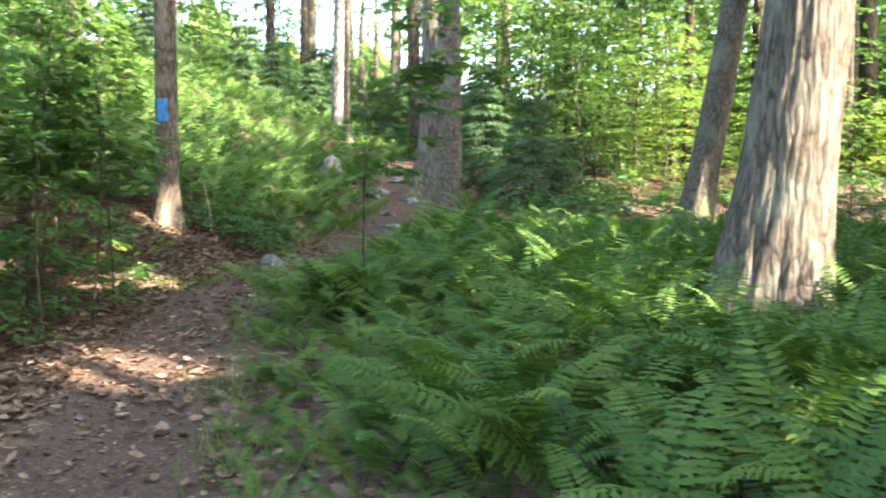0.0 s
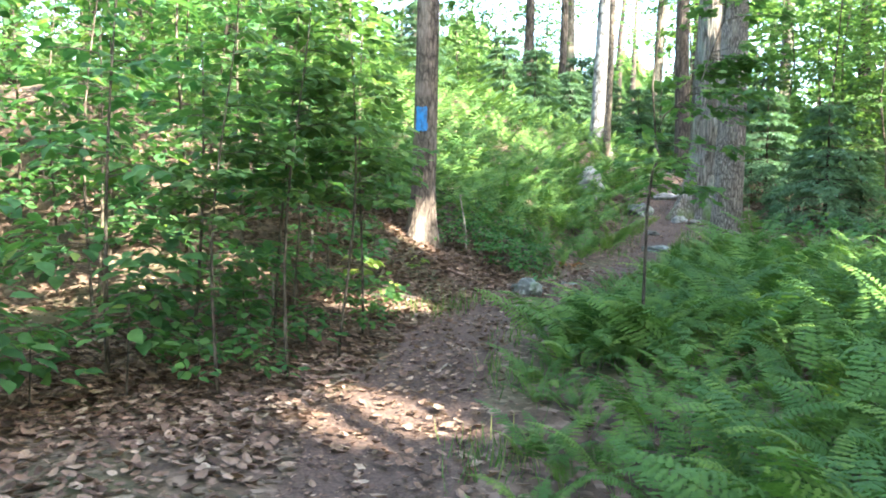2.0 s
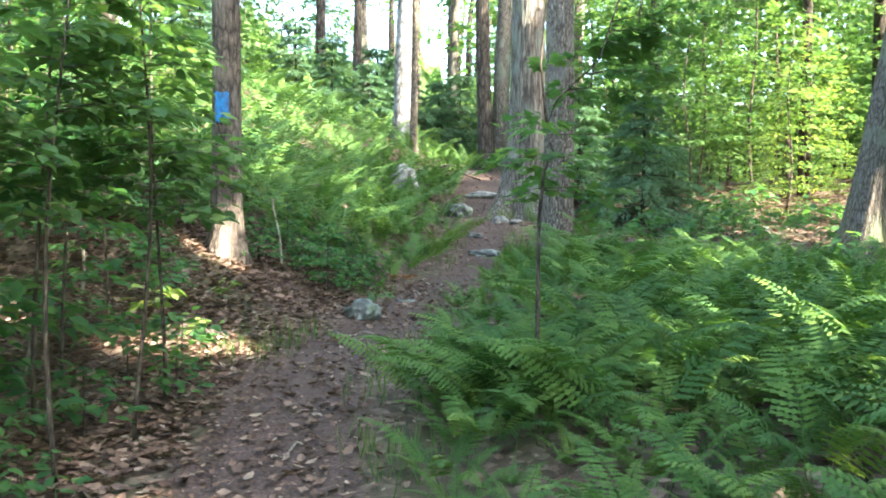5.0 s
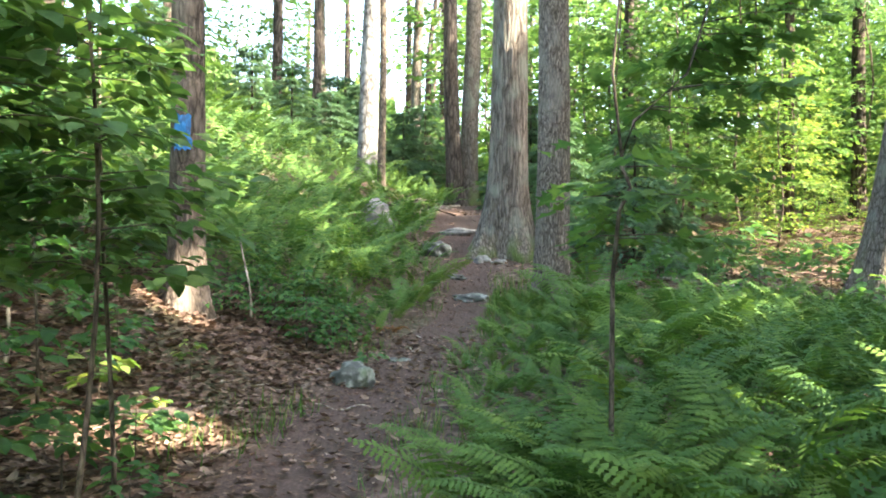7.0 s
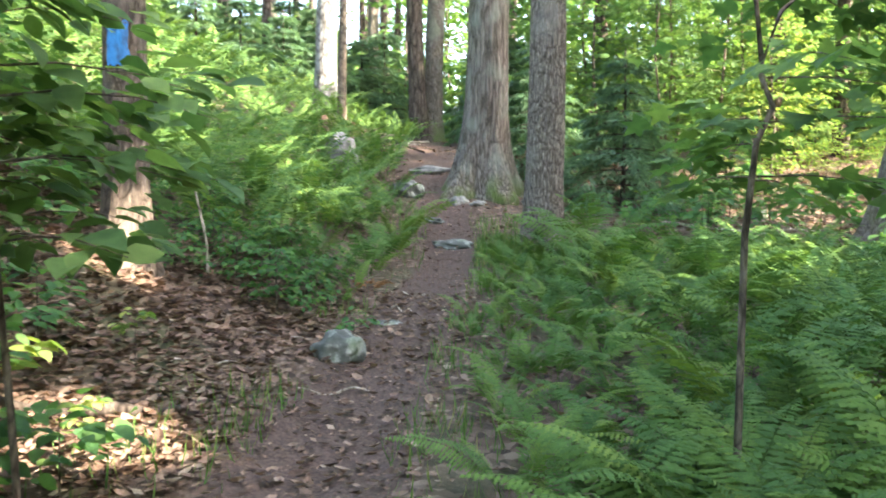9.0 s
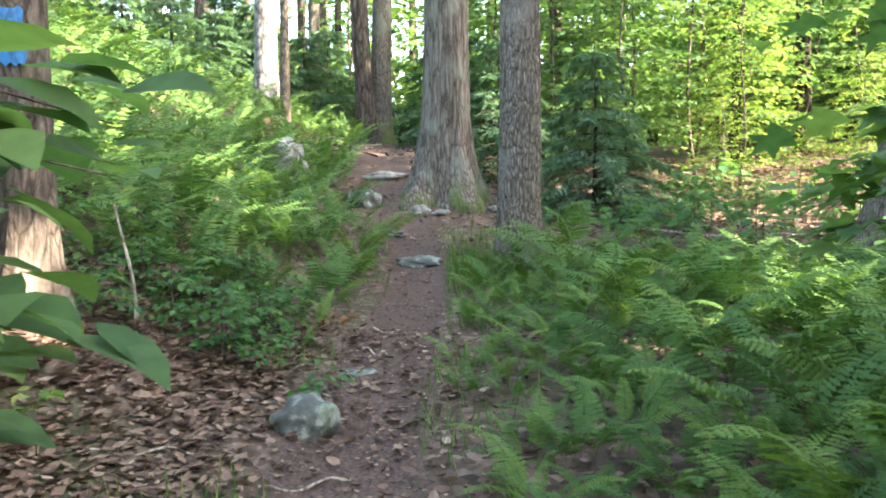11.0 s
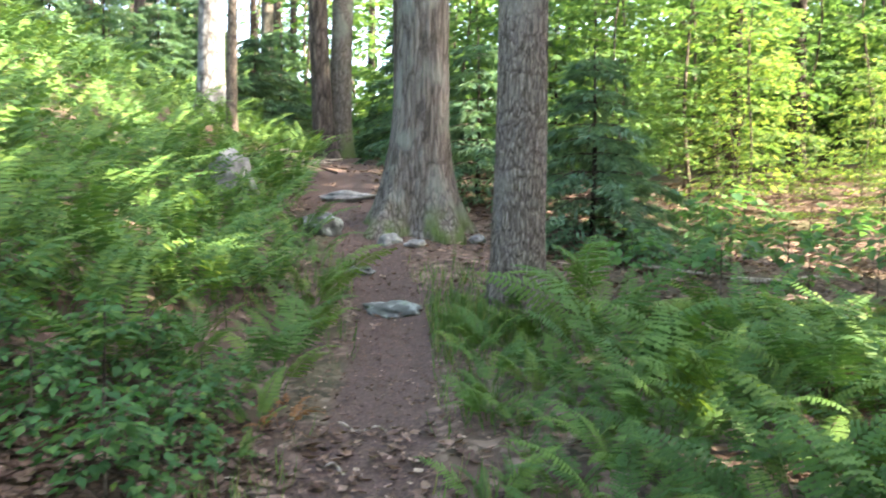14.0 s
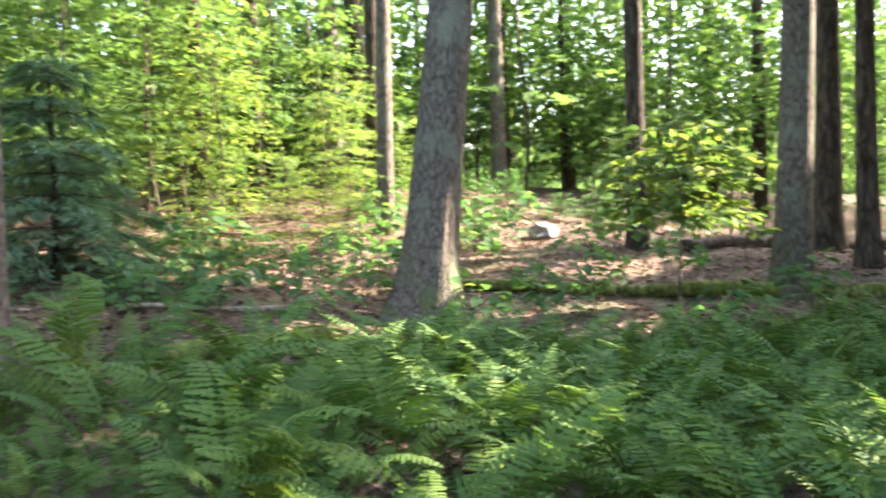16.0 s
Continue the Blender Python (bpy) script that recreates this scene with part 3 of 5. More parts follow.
# trees added outside the view; their crowns shade the path, ferns and trunks
for x, y in ((7.4, 10.7), (9.4, 8.6), (11.2, 10.6), (13.2, 8.8), (6.6, 6.0), (8.6, 5.6), (15.5, 10.2), (7.2, -3.2), (9.6, -6.0), (12.2, -6.6), (5.6, -6.2), (15.0, -6.0), (4.9, -2.6), (17.5, -4.0), (14.0, 6.4), (19.5, 8.0)):
    tree("woodland_tree", "tall leafy dark-barked tree added out of view for shade", (x, y), M_DARK, 15, 0.19, (0, 0), 3.4, 5.2, flare=0.4, clumps=64 if y < 11 else 44, per=95, size=0.27, sides=20, rings=26)

# the blaze: a coat of paint that wraps the trunk's near side
def blaze_mesh(z0, z1, radius, mid_angle, half, cx, cy):
    a = np.linspace(mid_angle - half, mid_angle + half, 12)
    z = np.linspace(z0, z1, 8)
    aa, zz = np.meshgrid(a, z)
    aa = aa + rng.normal(0, 0.035, aa.shape) + 0.04 * np.sin(zz * 23) * np.sign(aa - mid_angle)
    r = radius + 0.014 + 0.003 * np.sin(aa * 40)
    v = np.stack([cx + r * np.cos(aa), cy + r * np.sin(aa), zz + 0.012 * np.sin(aa * 23)], -1).reshape(-1, 3)
    i = (np.arange(7)[:, None] * 12 + np.arange(11)[None]).ravel()
    return Soup().add(v, None, np.stack([i, i + 1, i + 13, i + 12], 1)).mesh("blaze", M_PAINT)


part("blaze", blaze_mesh(1.38, 1.69, 0.173, radians(-90), 0.4, 0.019, 0.0), next(c for c in blazed.children if c.name.startswith("trunk")), "blue painted trail blaze")


# ---- saplings, shrubs and conifers ----
def sapling(name, label, category, height, n_branch, reach, per, size, mat, bark=None, template=LEAF_OVATE, radius=0.014, start=0.3, droop=0.3, seed=0, lean=(0, 0), spread_up=0.25, line=None, base=None):
    """A thin stem with layered sprays: twigs held flat, leaves to both sides of each twig."""
    bark = bark or M_TWIG
    ob = tagged(new(name), label, category)
    stem, twigs, leaves = Soup(), Soup(), Soup()
    zs = np.linspace(-0.08, height, 9)
    bend = 0.05 * height
    pts = np.stack([lean[0] * zs + bend * np.sin(zs * 1.7 + seed) * 0.4, lean[1] * zs + bend * np.cos(zs * 1.3 + seed) * 0.4, zs], 1)
    if line:
        pts = np.array(line, float)
        zs = pts[:, 2]
    tube(stem, pts, np.linspace(radius, radius * 0.3, len(pts)), 7)
    for k in range(n_branch):
        h = height * rng.uniform(start, 1.0)
        p0 = np.array([np.interp(h, zs, pts[:, c]) for c in range(3)])
        a = k * 2.4 + rng.uniform(-0.4, 0.4)
        ln = reach * (1.1 - 0.55 * h / height) * rng.uniform(0.6, 1.15)
        d = np.array([math.cos(a), math.sin(a), 0])
        s = np.linspace(0, 1, 4)[:, None]
        br = p0 + d * ln * s + np.array([0, 0, 1.0]) * (spread_up * ln * s - droop * ln * s ** 2)
        m = max(3, int(per * ln / reach))
        t = rng.uniform(0.22, 1.0, m)
        side = np.where(np.arange(m) % 2 == 0, 1, -1)[:, None]
        q = np.array([-d[1], d[0], 0])
        pos = p0 + d * ln * t[:, None] + np.array([0, 0, 1.0]) * (spread_up * ln * t - droop * ln * t ** 2)[:, None]
        off = rng.uniform(0, 0.3, (m, 1)) * ln * (1 - 0.5 * t[:, None])
        pos = pos + q * side * off + rng.normal(0, 0.02, (m, 3))
        axis = q * side * rng.uniform(0.5, 1, (m, 1)) + d * rng.uniform(0.3, 1, (m, 1)) + np.array([0, 0, -0.25]) + rng.normal(0, 0.2, (m, 3))
        nor = np.array([0, 0, 1.0]) + rng.normal(0, 0.28, (m, 3))
        keep = np.ones(m, bool) if base is None else ~open_to_sun(pos + base)
        if keep.mean() > 0.5 and (k % 2 == 0 or radius < 0.03):
            tube(twigs, br, np.linspace(min(radius * 0.3, 0.006), 0.0012, 4), 3)
        scatter(leaves, template, pos[keep], axis[keep], nor[keep], (size * rng.uniform(0.6, 1.2, m))[keep])
    part("stem", stem.mesh("stem", bark), ob)
    part("twigwork", twigs.mesh("twigwork", bark), ob)["kind"] = "stuff"
    part("foliage", leaves.mesh("foliage", mat), ob)["kind"] = "stuff"
    return ob


def place(ob, x, y, turn=0.0, scale=1.0, tilt=(0, 0)):
    return Matrix.LocRotScale((x, y, z_at(x, y)), Euler((tilt[0], tilt[1], turn)), (scale,) * 3)


def conifer(name, label, height, reach, whorls, bough, radius=0.07, start=0.12, seed=0):
    """A hemlock: drooping boughs with flat sprays of short needles."""
    ob = tagged(new(name), label, "conifer")
    stem, limbs, needles = Soup(), Soup(), Soup()
    tube(stem, [(0, 0, -0.1), (0.02, 0, height * 0.5), (0, 0.02, height)], [radius, radius * 0.6, 0.01], 8)
    for k in range(whorls):
        f = start + (1 - start) * (k + rng.uniform(0, 0.7)) / whorls
        h, ln = height * f, reach * (1.05 - 0.85 * f) * rng.uniform(0.7, 1.1)
        for b in range(bough):
            a = b * 2 * np.pi / bough + k * 0.9 + rng.uniform(-0.3, 0.3)
            d = np.array([math.cos(a), math.sin(a), 0])
            q = np.array([-d[1], d[0], 0])
            s = np.linspace(0, 1, 5)[:, None]
            tube(limbs, np.array([0, 0, h]) + d * ln * s + np.array([0, 0, 1.0]) * (0.12 * ln * s - 0.4 * ln * s ** 2), np.linspace(0.012, 0.002, 5), 4)
            m = int(130 * ln) + 12
            t = np.sqrt(rng.uniform(0.02, 1, m))
            side = rng.choice([-1, 1], m)[:, None]
            off = rng.uniform(0, 1, (m, 1)) ** 1.4 * 0.4 * ln * (1.05 - t[:, None])
            pos = np.array([0, 0, h]) + d * ln * t[:, None] + q * side * off + np.array([0, 0, 1.0]) * ((0.12 * ln * t - 0.4 * ln * t ** 2) - 0.35 * off[:, 0])[:, None]
            axis = q * side * 0.7 + d * 0.7 + np.array([0, 0, -0.3]) + rng.normal(0, 0.25, (m, 3))
            scatter(needles, LEAF_NEEDLE, pos, axis, np.array([0, 0, 1.0]) + rng.normal(0, 0.25, (m, 3)), rng.uniform(0.1, 0.2, m))
    part("trunk", stem.mesh("trunk", M_DARK), ob)
    part("limbwork", limbs.mesh("limbwork", M_DARK), ob)["kind"] = "stuff"
    part("foliage", needles.mesh("foliage", M_NEEDLE, False), ob)["kind"] = "stuff"
    return ob


# young trees close to the path
def plant_rows(proto, rows, group):
    proto["group"] = group
    first = True
    for x, y, turn, s in rows:
        m = place(proto, x, y, turn, s)
        if first:
            proto.matrix_basis = m
            first = False
        else:
            copy_thing(proto, m)


FORK = [(0, 0, -0.08), (0, 0, 0.6), (0, 0, 1.1), (0.03, 0, 1.42), (0.085, 0, 1.54), (0.03, 0, 1.66), (0.1, 0, 1.86), (0.36, 0, 2.1), (0.52, 0.02, 2.6), (0.56, 0.02, 3.2)]
trail_sap = sapling("sapling", "slender crooked maple sapling with broad layered leaves above the ferns", "sapling", 3.2, 46, 0.84, 36, 0.1, M_CANOPY, M_TWIG, LEAF_LOBED, 0.015, 0.4, 0.2, 1, (0, 0), 0.1,
                    FORK, np.array([-0.78, 8.2, z_at(-0.78, 8.2)]))
trail_sap.matrix_basis = place(trail_sap, -0.78, 8.2)
second = Soup()
tube(second, [(0.05, 0, 1.6), (0.0, 0.03, 2.1), (0.05, 0.05, 2.7), (0.1, 0.04, 3.3)], [0.009, 0.007, 0.005, 0.002], 6)
part("side_stem", second.mesh("side_stem", M_TWIG), trail_sap)

leafy_a = sapling("sapling", "thin leafy sapling crowding the edge of the path", "sapling", 2.6, 28, 0.85, 28, 0.095, M_LEAF, seed=2, start=0.16)
leafy_b = sapling("sapling", "thin leafy sapling crowding the edge of the path", "sapling", 2.0, 26, 0.9, 26, 0.1, M_LEAF, seed=5, start=0.18)
leafy_c = sapling("sapling", "thin leafy sapling crowding the edge of the path", "sapling", 3.4, 36, 1.0, 30, 0.1, M_LEAF, seed=8, start=0.25, template=LEAF_MID)
over = sapling("sapling", "tall thin sapling whose leafy branches hang towards the path", "sapling", 3.0, 38, 0.66, 30, 0.1, M_CANOPY, seed=12, start=0.4)
plant_rows(over, [(-2.98, 7.3, 0.6, 1.0), (-3.15, 6.75, 2.6, 1.0), (-3.12, 7.9, 4.6, 0.95), (-3.5, 7.3, 1.9, 1.05), (-3.35, 6.1, 3.2, 0.9)], "saplings beside the path")
gold = sapling("seedling", "seedling with sunlit yellow-green leaves by the path", "seedling", 0.5, 7, 0.28, 8, 0.12, M_LEAF_SUNLIT, seed=14, start=0.6, radius=0.005)
plant_rows(gold, [(-3.7, 9.4, 0.3, 1.0), (-3.25, 9.15, 2.0, 0.55), (-3.4, 10.4, 1.0, 0.6)], "sunlit seedlings")
plant_rows(leafy_a, [(-4.2, 9.6, 1.2, 0.9), (-5.4, 7.4, 0.2, 1.3), (-6.8, 9.4, 2.2, 1.4), (-6.0, 5.2, 4.2, 1.3), (-7.6, 6.6, 5.2, 1.5), (-5.2, 11.0, 1.9, 1.2), (-8.4, 8.6, 0.7, 1.5), (-5.3, 5.2, 5, 1.1), (-6.4, 7.0, 2.5, 1.2), (-4.9, 10.4, 0.5, 0.9), (-7.4, 10.0, 1.4, 1.2)], "saplings beside the path")
plant_rows(leafy_b, [(-4.0, 6.8, 5.4, 1.2), (-5.6, 10.2, 3.7, 1.3), (-5.2, 4.2, 2.9, 1.3), (-4.25, 6.2, 2.2, 1.15), (-3.9, 8.4, 1.1, 0.9), (-4.6, 4.4, 3.3, 1.1), (-6.0, 11.5, 1, 1.2), (-6.3, 8.6, 5, 1.2)], "saplings beside the path")
plant_rows(leafy_c, [(-7.0, 2.6, 1.2, 1.3), (-8.2, 5.6, 2.2, 1.4), (-10.4, 13.5, 0.2, 1.5), (-9.8, 7.0, 3.2, 1.5), (-11.0, 11.0, 4.2, 1.5), (-7.2, 13.4, 5.2, 1.3), (-9.6, 17.0, 1.1, 1.4), (-6.2, 9.9, 0.9, 1.2), (-6.9, 11.8, 3, 1.1), (-7.6, 8.0, 4, 1.2), (-6.6, 4.6, 5, 1.1), (-8.6, 12.6, 1, 1.2), (-9.4, 9.6, 2.6, 1.3), (-4.4, 1.2, 2.6, 1.0), (-5.8, 13.8, 4.4, 1.0), (-8.3, 15.6, 0.6, 1.2), (-8.6, 9.9, 1.6, 1.1), (-7.7, 11.0, 2.6, 1.0), (-9.3, 8.2, 3.6, 1.2), (-6.7, 10.7, 4.6, 0.9), (-10.0, 10.1, 5.6, 1.2), (-8.8, 7.3, 0.1, 1.1), (-7.2, 9.0, 1.1, 0.9), (-10.8, 8.7, 2.1, 1.2)], "saplings beside the path")

shrub = sapling("shrub", "low leafy shrub rooted in the leaf litter", "shrub", 0.62, 24, 0.55, 24, 0.09, M_LEAF, seed=3, start=0.15, template=LEAF_MID)
plant_rows(shrub, [(-2.75, 11.95, 0, 0.75), (-3.1, 12.25, 2, 0.85), (-2.55, 12.45, 4, 0.8), (-2.9, 12.8, 3, 1.1), (-4.5, 12.2, 3.1, 1.1),
                   (3.2, 17.4, 0.2, 1.2), (3.6, 18.8, 4.2, 1.3), (2.6, 16.9, 5.2, 1.0), (5.2, 19.6, 1.8, 1.0), (2.0, 17.2, 2.8, 1.0), (9.4, 18.9, 4.8, 1.0), (-4.3, 10.9, 1.7, 0.8), (-2.45, 12.9, 1.2, 0.8), (-4.9, 11.6, 0.6, 1.1), (-5.6, 12.3, 2.6, 1.2), (-3.5, 11.95, 4.4, 0.8),
                   (-3.5, 13.3, 2.4, 1.0), (-4.4, 13.6, 5.5, 1.1), (-4.0, 12.8, 3.3, 1.0), (-2.75, 13.2, 1.3, 0.8), (-3.35, 12.7, 0.6, 0.85),
                   (9.5, 21.2, 0.4, 1.3), (11.0, 20.2, 1.4, 1.5), (12.2, 19.0, 2.4, 1.2), (10.2, 22.4, 3.4, 1.5), (8.9, 20.7, 4.4, 1.1), (12.8, 20.8, 5.4, 1.6), (13.8, 19.2, 0.9, 1.5), (11.6, 17.6, 1.9, 1.1), (12.6, 16.4, 2.9, 1.2), (14.4, 17.4, 3.9, 1.4)], "woodland shrubs")
low = sapling("seedling", "low seedling with broad green leaves in leaf litter", "seedling", 0.3, 8, 0.28, 14, 0.07, M_LEAF, seed=4, start=0.4, radius=0.005)
plant_rows(low, [(6.6, 15.8, 0.2, 1.5), (5.6, 14.9, 1.2, 1.4), (7.6, 15.6, 2.2, 1.6), (8.3, 14.6, 3.2, 1.6), (9.4, 16.2, 4.2, 1.8), (5.2, 17.0, 5.2, 1.5), (6.1, 17.3, 0.6, 1.6), (8.7, 18.6, 1.6, 2.0), (4.2, 16.2, 2.6, 1.4), (7.2, 12.6, 3.6, 1.5), (5.9, 12.9, 4.6, 1.4), (2.9, 15.5, 5.6, 1.3), (1.6, 16.6, 0.9, 1.2), (10.4, 14.6, 1.9, 1.8), (-3.9, 5.9, 4.3, 1.3), (-4.2, 5.1, 1.8, 1.4), (-3.7, 7.0, 2.8, 1.2), (-4.5, 7.0, 3.8, 1.3), (-4.8, 8.5, 4.8, 1.3), (4.6, 17.4, 0.4, 1.6), (3.4, 16.6, 1.4, 1.5), (5.9, 18.1, 2.4, 1.7), (6.9, 16.9, 3.4, 1.6), (6.2, 14.6, 4.4, 1.5), (4.0, 18.9, 5.4, 1.8), (7.9, 17.4, 0.9, 1.8), (3.0, 17.6, 1.9, 1.6), (5.4, 16.4, 2.9, 1.5), (7.4, 19.2, 3.9, 2.0), (9.2, 17.9, 4.9, 1.9), (2.4, 16.2, 5.9, 1.4), (3.8, 14.4, 0.1, 1.5), (-3.5, 6.1, 2, 0.8),
                 (-3.3, 7.3, 2.5, 0.9), (-3.55, 8.5, 3.5, 1.0), (-3.25, 8.75, 4.5, 0.9), (-4.0, 7.6, 5.5, 1.1), (-4.3, 9.2, 0.7, 1.0), (-3.9, 10.3, 1.7, 0.9), (-3.0, 7.9, 2.2, 0.7),
                 (-4.4, 5.6, 2.7, 1.2), (-3.45, 6.7, 0.9, 0.8), (-3.15, 6.35, 2.9, 0.7), (-3.75, 6.3, 4.9, 0.9), (-2.15, 11.3, 0.2, 0.55), (-4.1, 6.5, 4.1, 1.2)], "seedlings beside the path")

yellow = sapling("sapling", "sunlit yellow-green maple sapling in the open woods", "sapling", 5.0, 60, 1.7, 52, 0.13, M_LEAF_SUNLIT, seed=6, start=0.1, radius=0.03, template=LEAF_MID)
plant_rows(yellow, [(5.2, 20.3, 0, 0.8), (6.4, 22.4, 2, 1.0), (8.0, 21.2, 1, 0.7), (7.2, 24.6, 5, 1.2), (6.9, 19.4, 0.7, 0.5), (9.6, 22.4, 1.7, 0.8), (4.4, 19.4, 2.7, 0.45), (6.0, 19.8, 1.1, 0.42), (7.6, 20.2, 2.1, 0.4), (9.4, 20.8, 4.1, 0.42), (10.6, 21.2, 0.3, 0.45)], "sunlit maple saplings")
green = sapling("sapling", "tall green maple sapling with layered leaves in the open woods", "sapling", 5.0, 60, 1.8, 46, 0.13, M_CANOPY, seed=16, start=0.12, radius=0.03, template=LEAF_MID)
plant_rows(green, [(4.0, 22.4, 4, 1.1), (3.3, 20.9, 3, 0.85), (5.0, 25.6, 2.5, 1.3), (2.6, 22.6, 1.0, 1.1), (8.6, 23.6, 5.1, 1.2), (4.9, 21.6, 0.4, 1.15), (6.2, 24.0, 3.6, 1.3), (10.4, 24.2, 2.2, 1.2), (1.7, 24.6, 5.6, 1.1), (3.4, 26.4, 1.6, 1.3)], "green maple saplings")
spread_sap = sapling("sapling", "small sapling with wide bright leaf layers over leaf litter", "sapling", 2.1, 40, 1.35, 50, 0.15, M_LEAF_SUNLIT, seed=7, start=0.5, radius=0.018, droop=0.4)
spread_sap.matrix_basis = place(spread_sap, 6.5, 13.75)
wood_a = sapling("young_tree", "leafy young tree in the understorey", "tree", 5.5, 44, 1.8, 36, 0.175, M_CANOPY, seed=9, start=0.15, radius=0.04, template=LEAF_SMALL)
wood_b = sapling("young_tree", "leafy young tree in the understorey", "tree", 4.2, 36, 1.6, 36, 0.175, M_CANOPY, seed=10, start=0.12, radius=0.03, template=LEAF_SMALL)
rows_a, rows_b = [], []
while len(rows_a) + len(rows_b) < 165:
    x, y = rng.uniform(-24, 26), rng.uniform(-12, 44)
    if abs(x - float(trail_x(y))) < 3.2 or (x > -6.5 and x < 9.5 and -3 < y < 19.5) or (-9 < x < 0 and y < 21.5 and y > 8) or (-5 < x < 1 and y < 27):
        continue
    if open_to_sun([(x + i, y + j, z_at(x, y) + k) for k in (1.0, 2.5, 4.0, 5.2) for i, j in ((0, 0), (0.9, 0), (-0.9, 0), (0, 0.9), (0, -0.9))]).any():
        continue
    (rows_a if rng.uniform() < 0.5 else rows_b).append((x, y, rng.uniform(0, 6), rng.uniform(0.7, 1.25)))
# ten more, out of view to the right, added to block sun near the start
rows_a += [(6.8, 1.0, 0, 1.1), (8.2, 3.4, 1, 1.2), (9.6, 1.4, 2, 1.2), (11.2, -0.4, 3, 1.2), (7.4, -1.8, 4, 1.1), (10.4, 4.4, 5, 1.2), (13.4, 0.8, 1.5, 1.3), (5.9, -0.8, 2.5, 1.0), (15.0, 2.2, 3.5, 1.3), (12.2, 4.8, 0.5, 1.2)]
plant_rows(wood_a, rows_a, "understorey trees")
rows_b += [(2.0, 30, 0, 1.6), (3.6, 33, 1, 1.8), (0.8, 35, 2, 1.7), (5.2, 30.5, 3, 1.7), (1.8, 39, 4, 2.0), (4.6, 40, 5, 2.0), (7.2, 34, 1.5, 1.8), (6.0, 27.5, 2.5, 1.5), (2.9, 28.0, 3.5, 1.4), (9.0, 30, 4.5, 1.8), (-9.5, 28, 1.1, 1.6), (-11, 22, 2.1, 1.6), (-12, 17, 3.1, 1.5), (-0.5, 37, 1.3, 2.1), (1.4, 45, 5.3, 2.5), (-0.9, 32.5, 4.8, 1.7), (12.4, 25, 0.6, 1.9), (14.5, 28.5, 1.6, 2.1), (16.5, 23, 2.6, 1.9), (10.6, 31, 3.6, 2.0), (18.5, 26, 4.6, 2.1), (20, 20.5, 5.6, 2.0), (13.6, 33, 0.1, 2.2)]
plant_rows(wood_b, rows_b, "understorey trees")

hem_low = conifer("hemlock", "low dark hemlock with drooping boughs", 2.7, 1.6, 12, 6, 0.05, 0.04)
plant_rows(hem_low, [(1.9, 18.4, 0, 0.9), (1.0, 20.6, 1, 1.0), (2.6, 19.0, 2, 0.55), (-3.3, 27.5, 3, 1.1), (-5.0, 25.8, 4, 0.95), (-1.6, 29.5, 5, 1.2), (-6.4, 27.8, 2, 1.05), (-4.1, 26.6, 1, 0.85), (-2.2, 28.2, 2.5, 0.95), (1.4, 28.5, 1.4, 1.4), (3.4, 24.0, 0.4, 1.2), (-4.2, 29.6, 1.9, 1.15), (-8.2, 24.5, 0.9, 1.0), (0.9, 24.2, 2.2, 1.0)], "hemlocks")
tall = conifer("tall_conifer", "tall dark conifer with hanging boughs", 15, 3.2, 26, 8, 0.15, 0.36)
tall.matrix_basis = place(tall, 6.5, 22.9)


